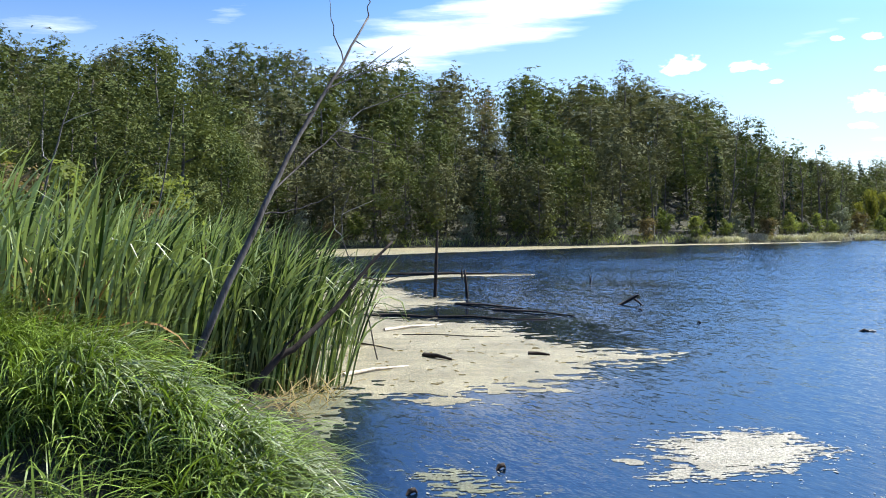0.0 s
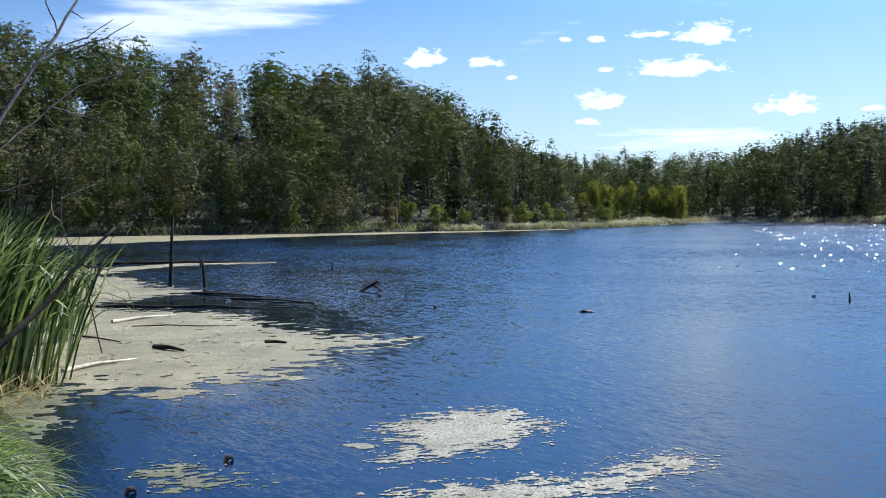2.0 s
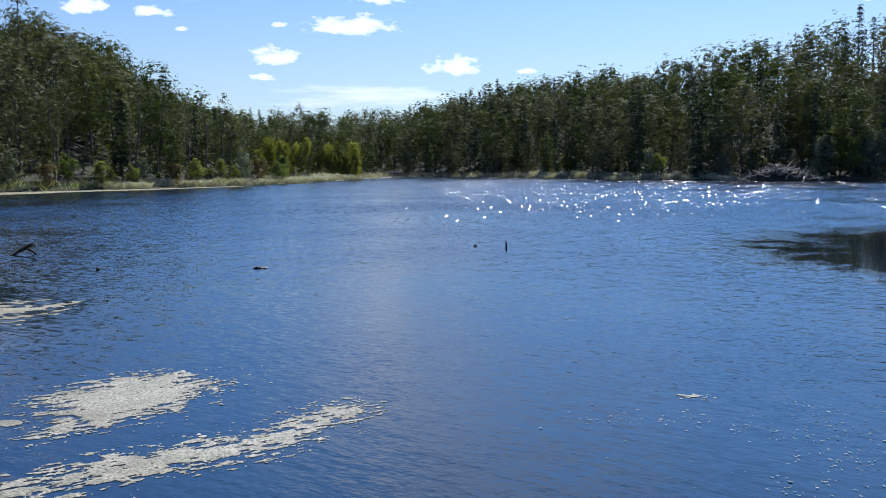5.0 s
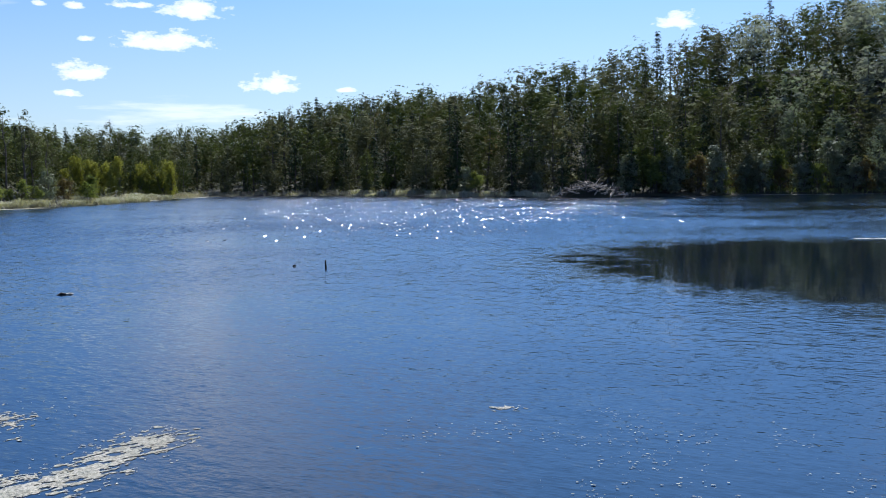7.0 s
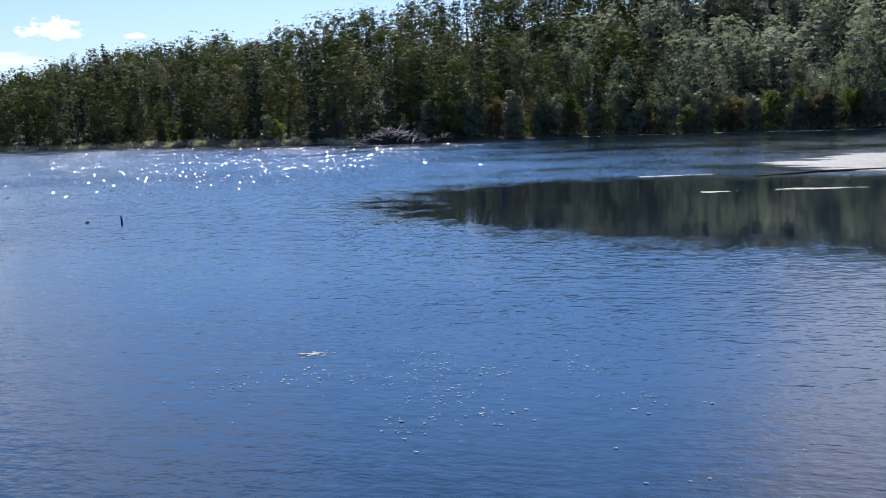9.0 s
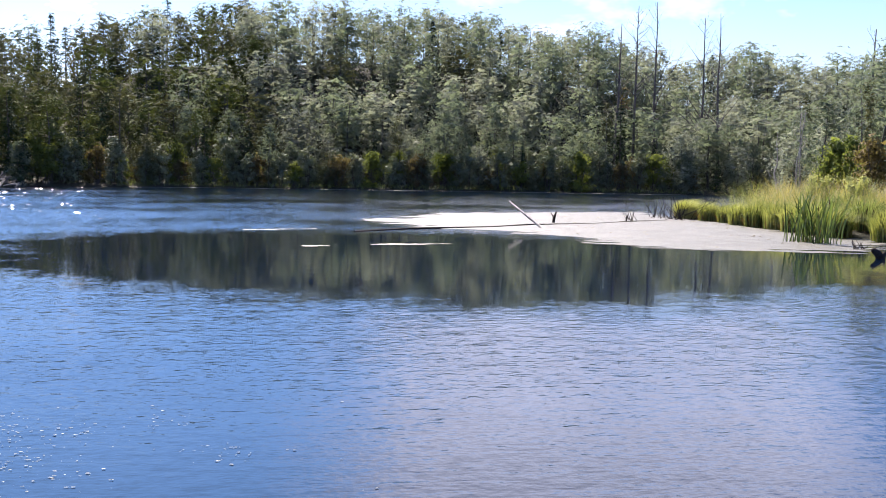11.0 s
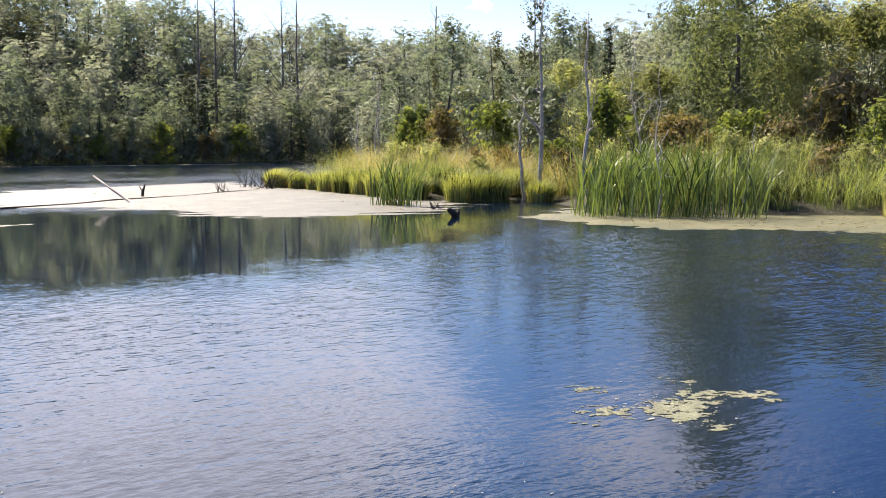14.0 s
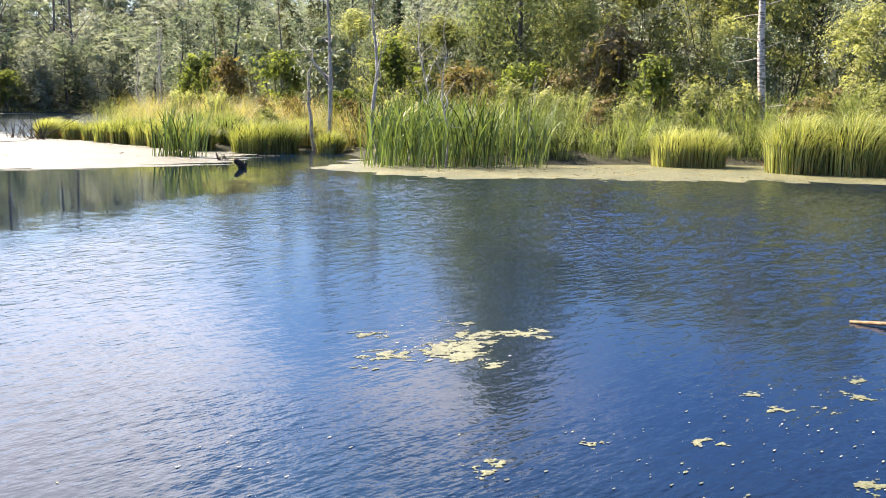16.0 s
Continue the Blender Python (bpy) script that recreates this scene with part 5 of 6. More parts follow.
def build_dead_wood():
    tree = thing("dead_tree", None, None, "bare grey dead tree leaning out of the cattails", "dead tree")
    trunk = limb("trunk", [(-2.62, 8.7, 0.1), (-2.44, 8.97, 0.6), (-2.1, 9.16, 1.4), (-1.85, 9.42, 1.99), (-1.68, 9.66, 2.49), (-1.35, 10.11, 3.21), (-1.14, 10.44, 3.67), (-0.86, 10.97, 4.32)], 0.048, 0.010, tree, M_GREYTRUNK)
    for path in ([(-1.1, 10.5, 3.75), (-1.23, 10.6, 4.15), (-1.27, 10.73, 4.49)], [(-1.2, 10.33, 3.52), (-0.84, 10.47, 3.7), (-0.56, 10.48, 3.9)], [(-1.25, 10.25, 3.42), (-0.65, 10.38, 3.69), (-0.36, 10.39, 3.87)],
                 [(-1.0, 10.75, 4.02), (-0.87, 10.76, 3.94)], [(-1.35, 10.11, 3.18), (-1.45, 10.0, 3.12), (-1.54, 9.98, 3.13)], [(-0.87, 10.96, 4.28), (-0.86, 11.02, 4.5), (-0.88, 11.07, 4.7)],
                 [(-1.79, 9.53, 2.1), (-1.57, 9.57, 2.12), (-1.25, 9.72, 2.23), (-1.02, 9.75, 2.4)]):
        limb("twig", path, 0.009, 0.003, trunk, M_GREYTRUNK)
    long = limb("limb", [(-1.75, 9.6, 2.3), (-1.36, 10.21, 2.78), (-0.91, 10.56, 3.23), (-0.43, 10.79, 3.44), (0.08, 11.0, 3.48)], 0.010, 0.004, tree, M_GREYTRUNK)
    limb("twig", [(-1.15, 10.4, 2.99), (-0.85, 10.47, 2.91), (-0.5, 10.49, 2.82)], 0.008, 0.003, long, M_GREYTRUNK)
    limb("twig", [(-1.23, 10.33, 2.91), (-1.08, 10.34, 2.79), (-0.84, 10.37, 2.74)], 0.008, 0.003, long, M_GREYTRUNK)
    fallen = thing("dead_branch", None, None, "forked dark dead branch reaching over the duckweed", "branch")
    stem = limb("stem", [(-2.2, 10.03, -0.05), (-2.07, 10.09, 0.26), (-1.82, 10.24, 0.57), (-1.6, 10.38, 0.7), (-1.21, 10.73, 1.09), (-0.91, 10.96, 1.48), (-0.63, 11.18, 1.78)], 0.052, 0.014, fallen, M_DARKWOOD)
    limb("fork", [(-1.82, 10.24, 0.55), (-1.67, 10.27, 0.77), (-1.55, 10.28, 0.9)], 0.02, 0.008, stem, M_DARKWOOD)
    limb("twig", [(-0.95, 10.95, 1.38), (-0.72, 11.08, 1.33), (-0.37, 11.19, 1.42)], 0.010, 0.003, stem, M_DARKWOOD)
    for path, r in (([(-5.75, 12.8, 0.2), (-5.47, 12.89, 1.99), (-5.29, 12.96, 2.82), (-5.14, 13.02, 3.36), (-5.01, 13.07, 3.78)], 0.03), ([(-7.7, 24.8, 0.3), (-7.5, 24.89, 1.93), (-7.28, 24.96, 3.09), (-7.05, 25.03, 4.69), (-6.97, 25.05, 5.28)], 0.045),
                    ([(-1.0, 13.97, -0.1), (-1.23, 13.95, 1.0), (-1.51, 13.92, 1.79), (-1.51, 13.92, 2.11), (-1.36, 13.93, 2.52)], 0.014)):
        s = thing("dead_sapling", None, None, "thin bare sapling standing among the cattails", "dead tree", "bare saplings")
        st = limb("stem", path, r * 0.8, 0.005, s, M_GREYTRUNK)
        a, b = np.array(path[-3]), np.array(path[-2])
        limb("twig", [a, a + [-0.12, 0, 0.15], a + [-0.1, 0, 0.45]], 0.008, 0.003, st, M_DEAD)
        limb("twig", [b, b + [0.2, 0, 0.1], b + [0.45, 0.1, 0.2]], 0.007, 0.003, st, M_DEAD)
    # posts and snags in the water
    for (x, y, h, lx, r) in ((-0.33, 25.0, 1.75, 0.10, 0.048), (0.52, 24.95, 0.72, -0.06, 0.042), (4.2, 69.0, 0.9, 0.15, 0.07), (4.6, 30.8, 0.2, -0.05, 0.035), (13.4, 17.3, 0.18, 0.0, 0.03), (-3.0, 29.5, 0.5, -0.1, 0.03), (-2.6, 30, 0.35, 0.08, 0.03), (0.5, 33.5, 0.3, 0, 0.04), (64.5, -9.5, 1.9, 0.1, 0.09)):
        thing("wooden_post" if h > 0.6 else "snag", tube(crooked(RNG, (x, y, -0.5), (x + lx, y, h), 0.03, 6), [r, r * 1.05, r, r * 0.9, r * 0.8, r * 0.45]), M_DARKWOOD,
              "dark weathered stake standing in the pond" if h > 0.6 else "dark stub of a stick poking from the water", "post" if h > 0.6 else "stick", "stakes in the water", smooth=True)
    def stick(path, r, mat, label, name="driftwood_stick"):
        return thing(name, tube(path, np.linspace(r, r * 0.4, len(path))), mat, label, "driftwood", smooth=True)
    s = thing("driftwood_branch", None, None, "dark crooked branch rising from the pond like a bent arm", "driftwood")
    part("stem", tube([(3.85, 22.4, -0.08), (4.2, 22.4, 0.1), (4.36, 22.35, 0.2), (4.42, 22.3, 0.24)], [0.035, 0.04, 0.035, 0.02]), M_DARKWOOD, s, smooth=True)
    part("fork", tube([(4.3, 22.38, 0.16), (4.42, 22.4, 0.08), (4.55, 22.4, -0.04)], [0.025, 0.025, 0.02]), M_DARKWOOD, s, smooth=True)
    s = thing("driftwood_log", None, None, "short floating log with a dark bleached end", "driftwood")
    part("log", tube([(7.2, 16.9, -0.02), (7.27, 16.86, 0.02), (7.34, 16.82, 0.01)], [0.025, 0.03, 0.015]), M_DARKWOOD, s, smooth=True)
    part("bleached_end", tube([(7.34, 16.82, 0.01), (7.39, 16.8, 0.015), (7.45, 16.78, 0.005)], [0.018, 0.022, 0.012]), M_BLEACHED, s, smooth=True)
    for x, y in ((4.8, 18.4), (13.2, 18.2), (0.42, 7.8), (-0.28, 7.1), (4.2, 21.0)):
        a = (x * 13 + y * 5) % 6.28
        c, d = math.cos(a) * 0.045, math.sin(a) * 0.045
        thing("floating_knot", tube([(x - c, y - d, -0.01), (x - c * 0.3, y - d * 0.3, 0.025), (x + c * 0.5, y + d * 0.5, 0.03), (x + c, y + d, 0.005)], [0.009, 0.022, 0.02, 0.008]), M_DARKWOOD,
              "small dark knot of wood floating on the water", "driftwood", "floating knots", smooth=True)
    for path, r, mat, label in (
            ([(-1.15, 17.5, 0.03), (-0.7, 17.95, 0.04), (-0.1, 18.55, 0.0)], 0.034, M_BLEACHED, "pale bleached log lying in the duckweed"), ([(-1.35, 12.45, 0.03), (-1.0, 12.85, 0.04), (-0.55, 13.35, 0.0)], 0.032, M_BLEACHED, "pale bleached log lying in the duckweed"),
            ([(-0.35, 14.25, 0.02), (-0.15, 14.0, 0.05), (0.05, 13.75, 0.03)], 0.045, M_DARKWOOD, "dark stub of wood lying in the duckweed"), ([(-1.6, 15.9, 0.02), (-1.2, 15.4, 0.03), (-0.85, 14.95, 0.02)], 0.02, M_DARKWOOD, "thin dark stick lying in the duckweed"),
            ([(-2.0, 20.5, 0.0), (-1.1, 20.4, 0.02), (-0.4, 20.0, 0.005), (0.5, 19.8, 0.03), (1.3, 19.3, 0.0), (2.0, 19.3, 0.01)], 0.035, M_DARKWOOD, "long dark log half sunk at the edge of the duckweed"), ([(-0.8, 16.9, 0.01), (-0.2, 16.85, 0.02), (0.3, 16.6, 0.015), (0.9, 16.5, 0.01)], 0.013, M_DARKWOOD, "thin dark stick lying in the duckweed"),
            ([(-6.0, 35.9, 0.0), (-3.6, 35.3, 0.05), (-1.4, 35.4, 0.02), (0.2, 35.0, 0.06), (1.8, 35.0, 0.02), (3.0, 34.7, 0.01)], 0.07, M_DARKWOOD, "long dark sunken log across the duckweed strip"), ([(1.2, 14.35, 0.02), (1.35, 14.3, 0.03), (1.5, 14.2, 0.02)], 0.035, M_DARKWOOD, "dark stub of wood lying in the duckweed"),
            ([(1.0, 21.4, 0.01), (1.9, 20.6, 0.04), (2.6, 19.9, 0.01)], 0.03, M_DARKWOOD, "dark branch half sunk beside the duckweed"), ([(0.2, 22.9, 0.02), (0.9, 22.3, 0.04), (1.7, 21.6, 0.01)], 0.035, M_DARKWOOD, "dark branch half sunk beside the duckweed"),
            ([(36.9, 3.3, -0.05), (37.3, 4.0, 0.4), (38.02, 4.79, 0.95)], 0.06, M_DEAD, "grey broken branch slanting up from the duckweed"), ([(31.0, 9.0, 0.0), (33.4, 7.6, 0.03), (36.2, 5.2, 0.01), (38.4, 4.1, 0.03), (41.5, 1.6, 0.0), (44.6, -0.1, 0.02), (46.6, -1.6, 0.0)], 0.04, M_DARKWOOD, "long dark log lying along the duckweed"),
            ([(5.5, -7.46, 0.01), (6.0, -7.19, 0.03), (6.27, -7.03, 0.01)], 0.032, M_TANWOOD, "tan bleached log afloat near the bank")):
        stick(path, r, mat, label, "log" if r > 0.04 else "driftwood_stick")
    s = thing("driftwood_branch", None, None, "dark forked stub standing in the duckweed", "driftwood")
    part("stem", tube([(41.19, 3.34, -0.2), (41.19, 3.3, 0.2), (41.15, 3.2, 0.5)], [0.07, 0.06, 0.03]), M_DARKWOOD, s, smooth=True)
    part("fork", tube([(41.19, 3.3, 0.2), (41.3, 3.45, 0.42)], [0.04, 0.02]), M_DARKWOOD, s, smooth=True)
    s = thing("tree_stump", None, None, "mossy leaning stump at the edge of the duckweed", "stump")
    part("stump", tube([(27.12, -6.42, -0.2), (27.1, -6.4, 0.04), (27.06, -6.33, 0.14), (26.99, -6.2, 0.22), (26.97, -6.16, 0.23)], [0.13, 0.115, 0.1, 0.07, 0.03], 8), M_DARKWOOD, s, smooth=True)
    part("broken_side", tube([(27.12, -6.46, 0.0), (27.13, -6.5, 0.12), (27.13, -6.52, 0.17)], [0.08, 0.06, 0.03]), M_DARKWOOD, s, smooth=True)
    rng = np.random.default_rng(3)
    for x, y, n, h in ((44.5, 0.2, 14, 0.55), (49.5, -1.2, 16, 1.1), (47.2, -2.2, 16, 1.2), (48.2, -1.8, 12, 1.0), (30.6, -6.6, 9, 0.3), (32.9, -5.9, 8, 0.5)):
        twigs = [tube(crooked(rng, (x + rng.normal(0, 0.2 * h), y + rng.normal(0, 0.3 * h), -0.05), (x + rng.normal(0, 0.4 * h), y + rng.normal(0, 0.5 * h), h * rng.uniform(0.5, 1.1)), 0.05 * h, 4), [0.016, 0.012, 0.009, 0.004]) for _ in range(n)]
        thing("twig_clump", join(twigs), M_DARKWOOD, "clump of bare dark twigs rising from the duckweed", "twigs", "bare twig clumps")


build_dead_wood()


def build_mat_litter():
    rng = np.random.default_rng(41)
    for poly, n, label in (([(-1.6, 12), (0.2, 11.4), (2.2, 13.7), (1.2, 16.5), (0.6, 18.6), (-0.8, 20.5), (-3.2, 27), (-2.4, 16)], 170, "bits of straw and twig strewn over the duckweed"),
                           ([(36, -6.5), (29, -5.5), (28.4, -2), (32.5, 3), (36, 8), (46, 8), (52, 0), (42, -5)], 140, "bits of straw and twig strewn over the pale duckweed"),
                           ([(24.2, -10), (22, -11.2), (20, -15.4), (17.2, -20), (20, -21), (24, -18), (26, -12.5)], 220, "bits of straw and twig strewn over the duckweed lip")):
        at = scatter(rng, poly, n)
        n = len(at)
        a = rng.uniform(0, 6.28, n)
        half = np.stack([np.cos(a), np.sin(a)], -1) * rng.uniform(0.02, 0.11, (n, 1)) ** 1.2
        wide = np.stack([-np.sin(a), np.cos(a)], -1) * rng.uniform(0.003, 0.008, (n, 1))
        ring = np.stack([at - half - wide, at + half - wide * 0.5, at + half + wide * 0.5, at - half + wide], 1)
        top = np.concatenate([ring, np.full((n, 4, 1), 0.022)], 2)
        foot = np.concatenate([ring, np.full((n, 4, 1), 0.012)], 2)
        verts = np.concatenate([top, foot], 1).reshape(-1, 3)
        box = np.array([[0, 1, 2, 3], [0, 4, 5, 1], [1, 5, 6, 2], [2, 6, 7, 3], [3, 7, 4, 0]])
        thing("plant_litter", (verts, (np.arange(n)[:, None, None] * 8 + box).reshape(-1, 4)), M_STRAW if n < 250 else M_BARK, label, "plant litter", kind="stuff")


build_mat_litter()


def build_lodge():
    """A beaver lodge: a low earth mound heaped with bleached sticks, each a part."""
    rng = np.random.default_rng(8)
    lodge = thing("beaver_lodge", None, None, "low beaver lodge of heaped grey sticks at the far shore", "beaver lodge")
    c, along = np.array([73.6, 55.6]), np.array([0.62, -0.78])
    cross = np.array([along[1], -along[0]])
    a, r = np.meshgrid(np.linspace(0, 2 * np.pi, 24, endpoint=False), np.linspace(0, 1, 7))
    x, y = c[0] + r * (np.cos(a) * 3.5 * along[0] + np.sin(a) * 1.6 * cross[0]), c[1] + r * (np.cos(a) * 3.5 * along[1] + np.sin(a) * 1.6 * cross[1])
    z = 1.35 * (1 - r**2) + (fbm(x * 2, y * 2, 4) - 0.5) * 0.3 - 0.15
    i, j = np.meshgrid(np.arange(6), np.arange(24), indexing="ij")
    k = (j + 1) % 24
    part("mound", (np.stack([x, y, z], -1).reshape(-1, 3), np.stack([i * 24 + j, (i + 1) * 24 + j, (i + 1) * 24 + k, i * 24 + k], -1).reshape(-1, 4)), M_SOIL, lodge)
    for n in range(190):
        u, v = rng.uniform(-0.95, 0.95), rng.uniform(-0.9, 0.9)
        top = 1.5 * max(0.05, 1 - u * u - 0.6 * v * v)
        at = np.append(c + along * 3.5 * u + cross * 1.6 * v, top * rng.uniform(0.5, 1.0))
        d = np.append(along * rng.normal(0, 1) + cross * rng.normal(0, 0.6), rng.normal(0, 0.35))
        d /= np.linalg.norm(d)
        if u > 0.1 and rng.random() < 0.35:
            d = np.append(along * 0.5, 0.7)
        length = rng.uniform(0.5, 1.4)
        part("stick", tube([at - d * length / 2, at + [0, 0, 0.04], at + d * length / 2], [0.05, 0.055, 0.025]), M_BLEACHED if rng.random() < 0.6 else M_BARK, lodge)


build_lodge()


# ---- shrubs, sedges and trees of the shores ----
def along_shore(a, b, step, rng, off=(0.3, 1.6)):
    """Places strung along the pond's outline from corner a to corner b, just on land."""
    for k in range(a, b):
        p, q = np.array(POND[k], float), np.array(POND[k + 1], float)
        d = q - p
        n = np.array([-d[1], d[0]]) / np.hypot(*d)
        for u in np.arange(rng.uniform(0, step), np.hypot(*d), step):
            yield p + d / np.hypot(*d) * u + n * rng.uniform(*off) + rng.normal(0, 0.3, 2)


def build_shore_shrubs():
    rng = np.random.default_rng(14)
    for k, (x, y) in enumerate(along_shore(8, 14, 1.9, rng, (1.2, 3.0))):
        plant(("alder", "alder", "silver", "rust", "alder", "alder")[k % 6], k, x, y, rng.uniform(0.3, 0.65), "shrubs of the far shore")
    for k, (x, y) in enumerate(along_shore(18, 20, 2.6, rng, (1.8, 3.8))):
        plant(("silver", "alder", "silver")[k % 3], k, x, y, rng.uniform(0.35, 0.7), "shrubs of the far shore")
    for k, (x, y) in enumerate(list(along_shore(21, 26, 1.8, rng, (0.8, 2.2))) + list(along_shore(21, 26, 2.4, rng, (3.0, 5.0)))):
        plant(("silver", "alder", "silver", "silver", "rust")[k % 5], k, x, y, rng.uniform(0.6, 1.3), "shrubs of the far shore")
    for k in range(22):
        x = rng.uniform(43, 54)
        plant("gold", k, x, 98 - 0.15 * (x - 46) + rng.uniform(-2.5, 3), rng.uniform(0.55, 0.98), "yellow willows on the spit", wide=rng.uniform(0.38, 0.62))
    # low shrubs and small trees over the cattails, along the western shore
    for k, (x, y, s) in enumerate([(-9.5, 24, 0.85), (-12, 27, 1.0), (-9.0, 31, 0.9), (-15, 30, 1.0), (-11, 36, 1.0), (-18, 36, 1.1), (-14, 40, 1.0), (-12.5, 33, 0.8), (-17, 27, 0.9), (-8.6, 28, 0.7), (-10.6, 44, 1.0), (-20, 42, 1.2), (-13, 24.5, 0.9)]):
        plant(("alder", "rust", "alder", "alder")[k % 4], k, x, y, s, "shrubs behind the cattails")
    for k, (x, y, s) in enumerate([(-10.2, 47, 0.62), (-11.6, 50, 0.7), (-9.4, 44.5, 0.5), (-3.0, 70.2, 0.55), (3.2, 70.5, 0.5)]):
        plant("aspen", k, x, y, s, "young aspens at the water", wide=s * 1.2)
    # the eastern bank: a tall leafy tree and a wall of shrubs behind the sedge
    plant("bigtree", 0, 37.9, -21.3, 1.16, wide=0.98)
    for k, (x, y, s, kind) in enumerate([(30.8, -23.2, 0.9, "alder"), (33.5, -20.5, 0.9, "rust"), (28.5, -26.0, 1.2, "silver"), (31.5, -27.5, 1.25, "alder"), (26.0, -28.5, 1.3, "alder"), (37.5, -27.0, 2.0, "alder"), (35.5, -30.0, 2.1, "alder"), (40.0, -25.5, 2.0, "alder"), (33.5, -32.5, 2.1, "alder"), (30.5, -34.5, 2.0, "alder"), (28.0, -31.0, 1.4, "poplar_s"),
                                       (24.0, -31, 1.7, "silver"), (22.0, -29.5, 1.4, "alder"), (36.5, -18.0, 1.0, "rust"), (34.2, -19.4, 0.9, "alder"), (39.5, -16.0, 1.1, "alder"), (42, -14.0, 1.0, "silver"), (44.5, -12.4, 1.0, "alder"), (48, -10.8, 1.0, "rust"),
                                       (51, -9.8, 0.9, "alder"), (43.5, -17.5, 1.2, "alder"), (47, -15.0, 1.1, "silver"), (33.0, -23.0, 1.4, "rust"), (36.8, -23.8, 1.5, "alder"), (32.5, -29.5, 2.0, "alder"), (20.0, -32.5, 1.6, "alder"), (26.5, -33, 2.0, "silver"),
                                       (41, -19.0, 1.3, "alder"), (45.5, -20, 1.4, "silver"), (50, -18, 1.4, "alder"), (53, -13.5, 1.1, "silver"), (56, -11.5, 1.0, "alder"), (38.5, -13.2, 0.55, "alder"), (40.5, -11.8, 0.5, "rust")]):
        if s > 1.15 and kind in ("alder", "silver"):
            plant("bank_olive" if kind == "alder" else "bank_grey", k, x, y, s * 0.58, "shrubs of the eastern bank")
        elif kind == "poplar_s":
            plant("bank_poplar", k, x, y, s * 0.5, "shrubs of the eastern bank")
        else:
            plant(kind, k, x, y, s, "shrubs of the eastern bank")
    for k, (x, y, s) in enumerate([(42, -21.5, 0.85), (46, -17.5, 0.75), (49.5, -14, 0.8), (53, -17, 0.9), (57, -15, 0.85), (61, -13, 0.8), (40, -27, 0.9), (35, -30, 0.85), (30, -34, 0.9), (44, -25, 0.9), (37, -34, 1.0), (55, -21, 0.9)]):
        plant(("bank_poplar", "bank_poplar", "thin")[k % 3], k, x, y, s * (0.72 if y > -22 else 0.95), "trees of the eastern bank")


species("bank_olive", "willow_shrub", "shrub", "tall olive-green willow thicket on the eastern bank", [shrub(221 + k, 6.6, 2.7, 6800, 0.060) for k in range(2)], M_BARK, M_BANK)
species("bank_grey", "willow_shrub", "shrub", "tall grey-green willow thicket on the eastern bank", [shrub(231 + k, 6.2, 2.6, 6800, 0.060) for k in range(2)], M_BARK, M_SILVER)
species("low_green", "willow_shrub", "shrub", "low olive-green willow among the reed grass", [shrub(251 + k, 1.9, 0.95, 1700, 0.040) for k in range(2)], M_BARK, M_BANK)
species("low_rust", "willow_shrub", "shrub", "low shrub with reddish seeding tops among the reed grass", [shrub(255 + k, 1.8, 0.85, 1500, 0.038) for k in range(2)], M_BARK, M_RUST)
species("bank_poplar", "poplar_tree", "tree", "grey-green poplar rising behind the eastern sedge", [broadleaf(241 + k, 8.2, 0.03, 2.3, 90, 5200, 0.078, 0.5, 0.36) for k in range(3)], M_BARK, M_OLIVE_HAZED)
species("bigtree", "birch_tree", "tree", "large full-crowned birch with small green leaves above the sedge", [broadleaf(211, 11.5, 0.08, 3.7, 260, 24000, 0.066, 0.42, 0.36)], M_BARK, M_BIRCHLEAF)
build_shore_shrubs()


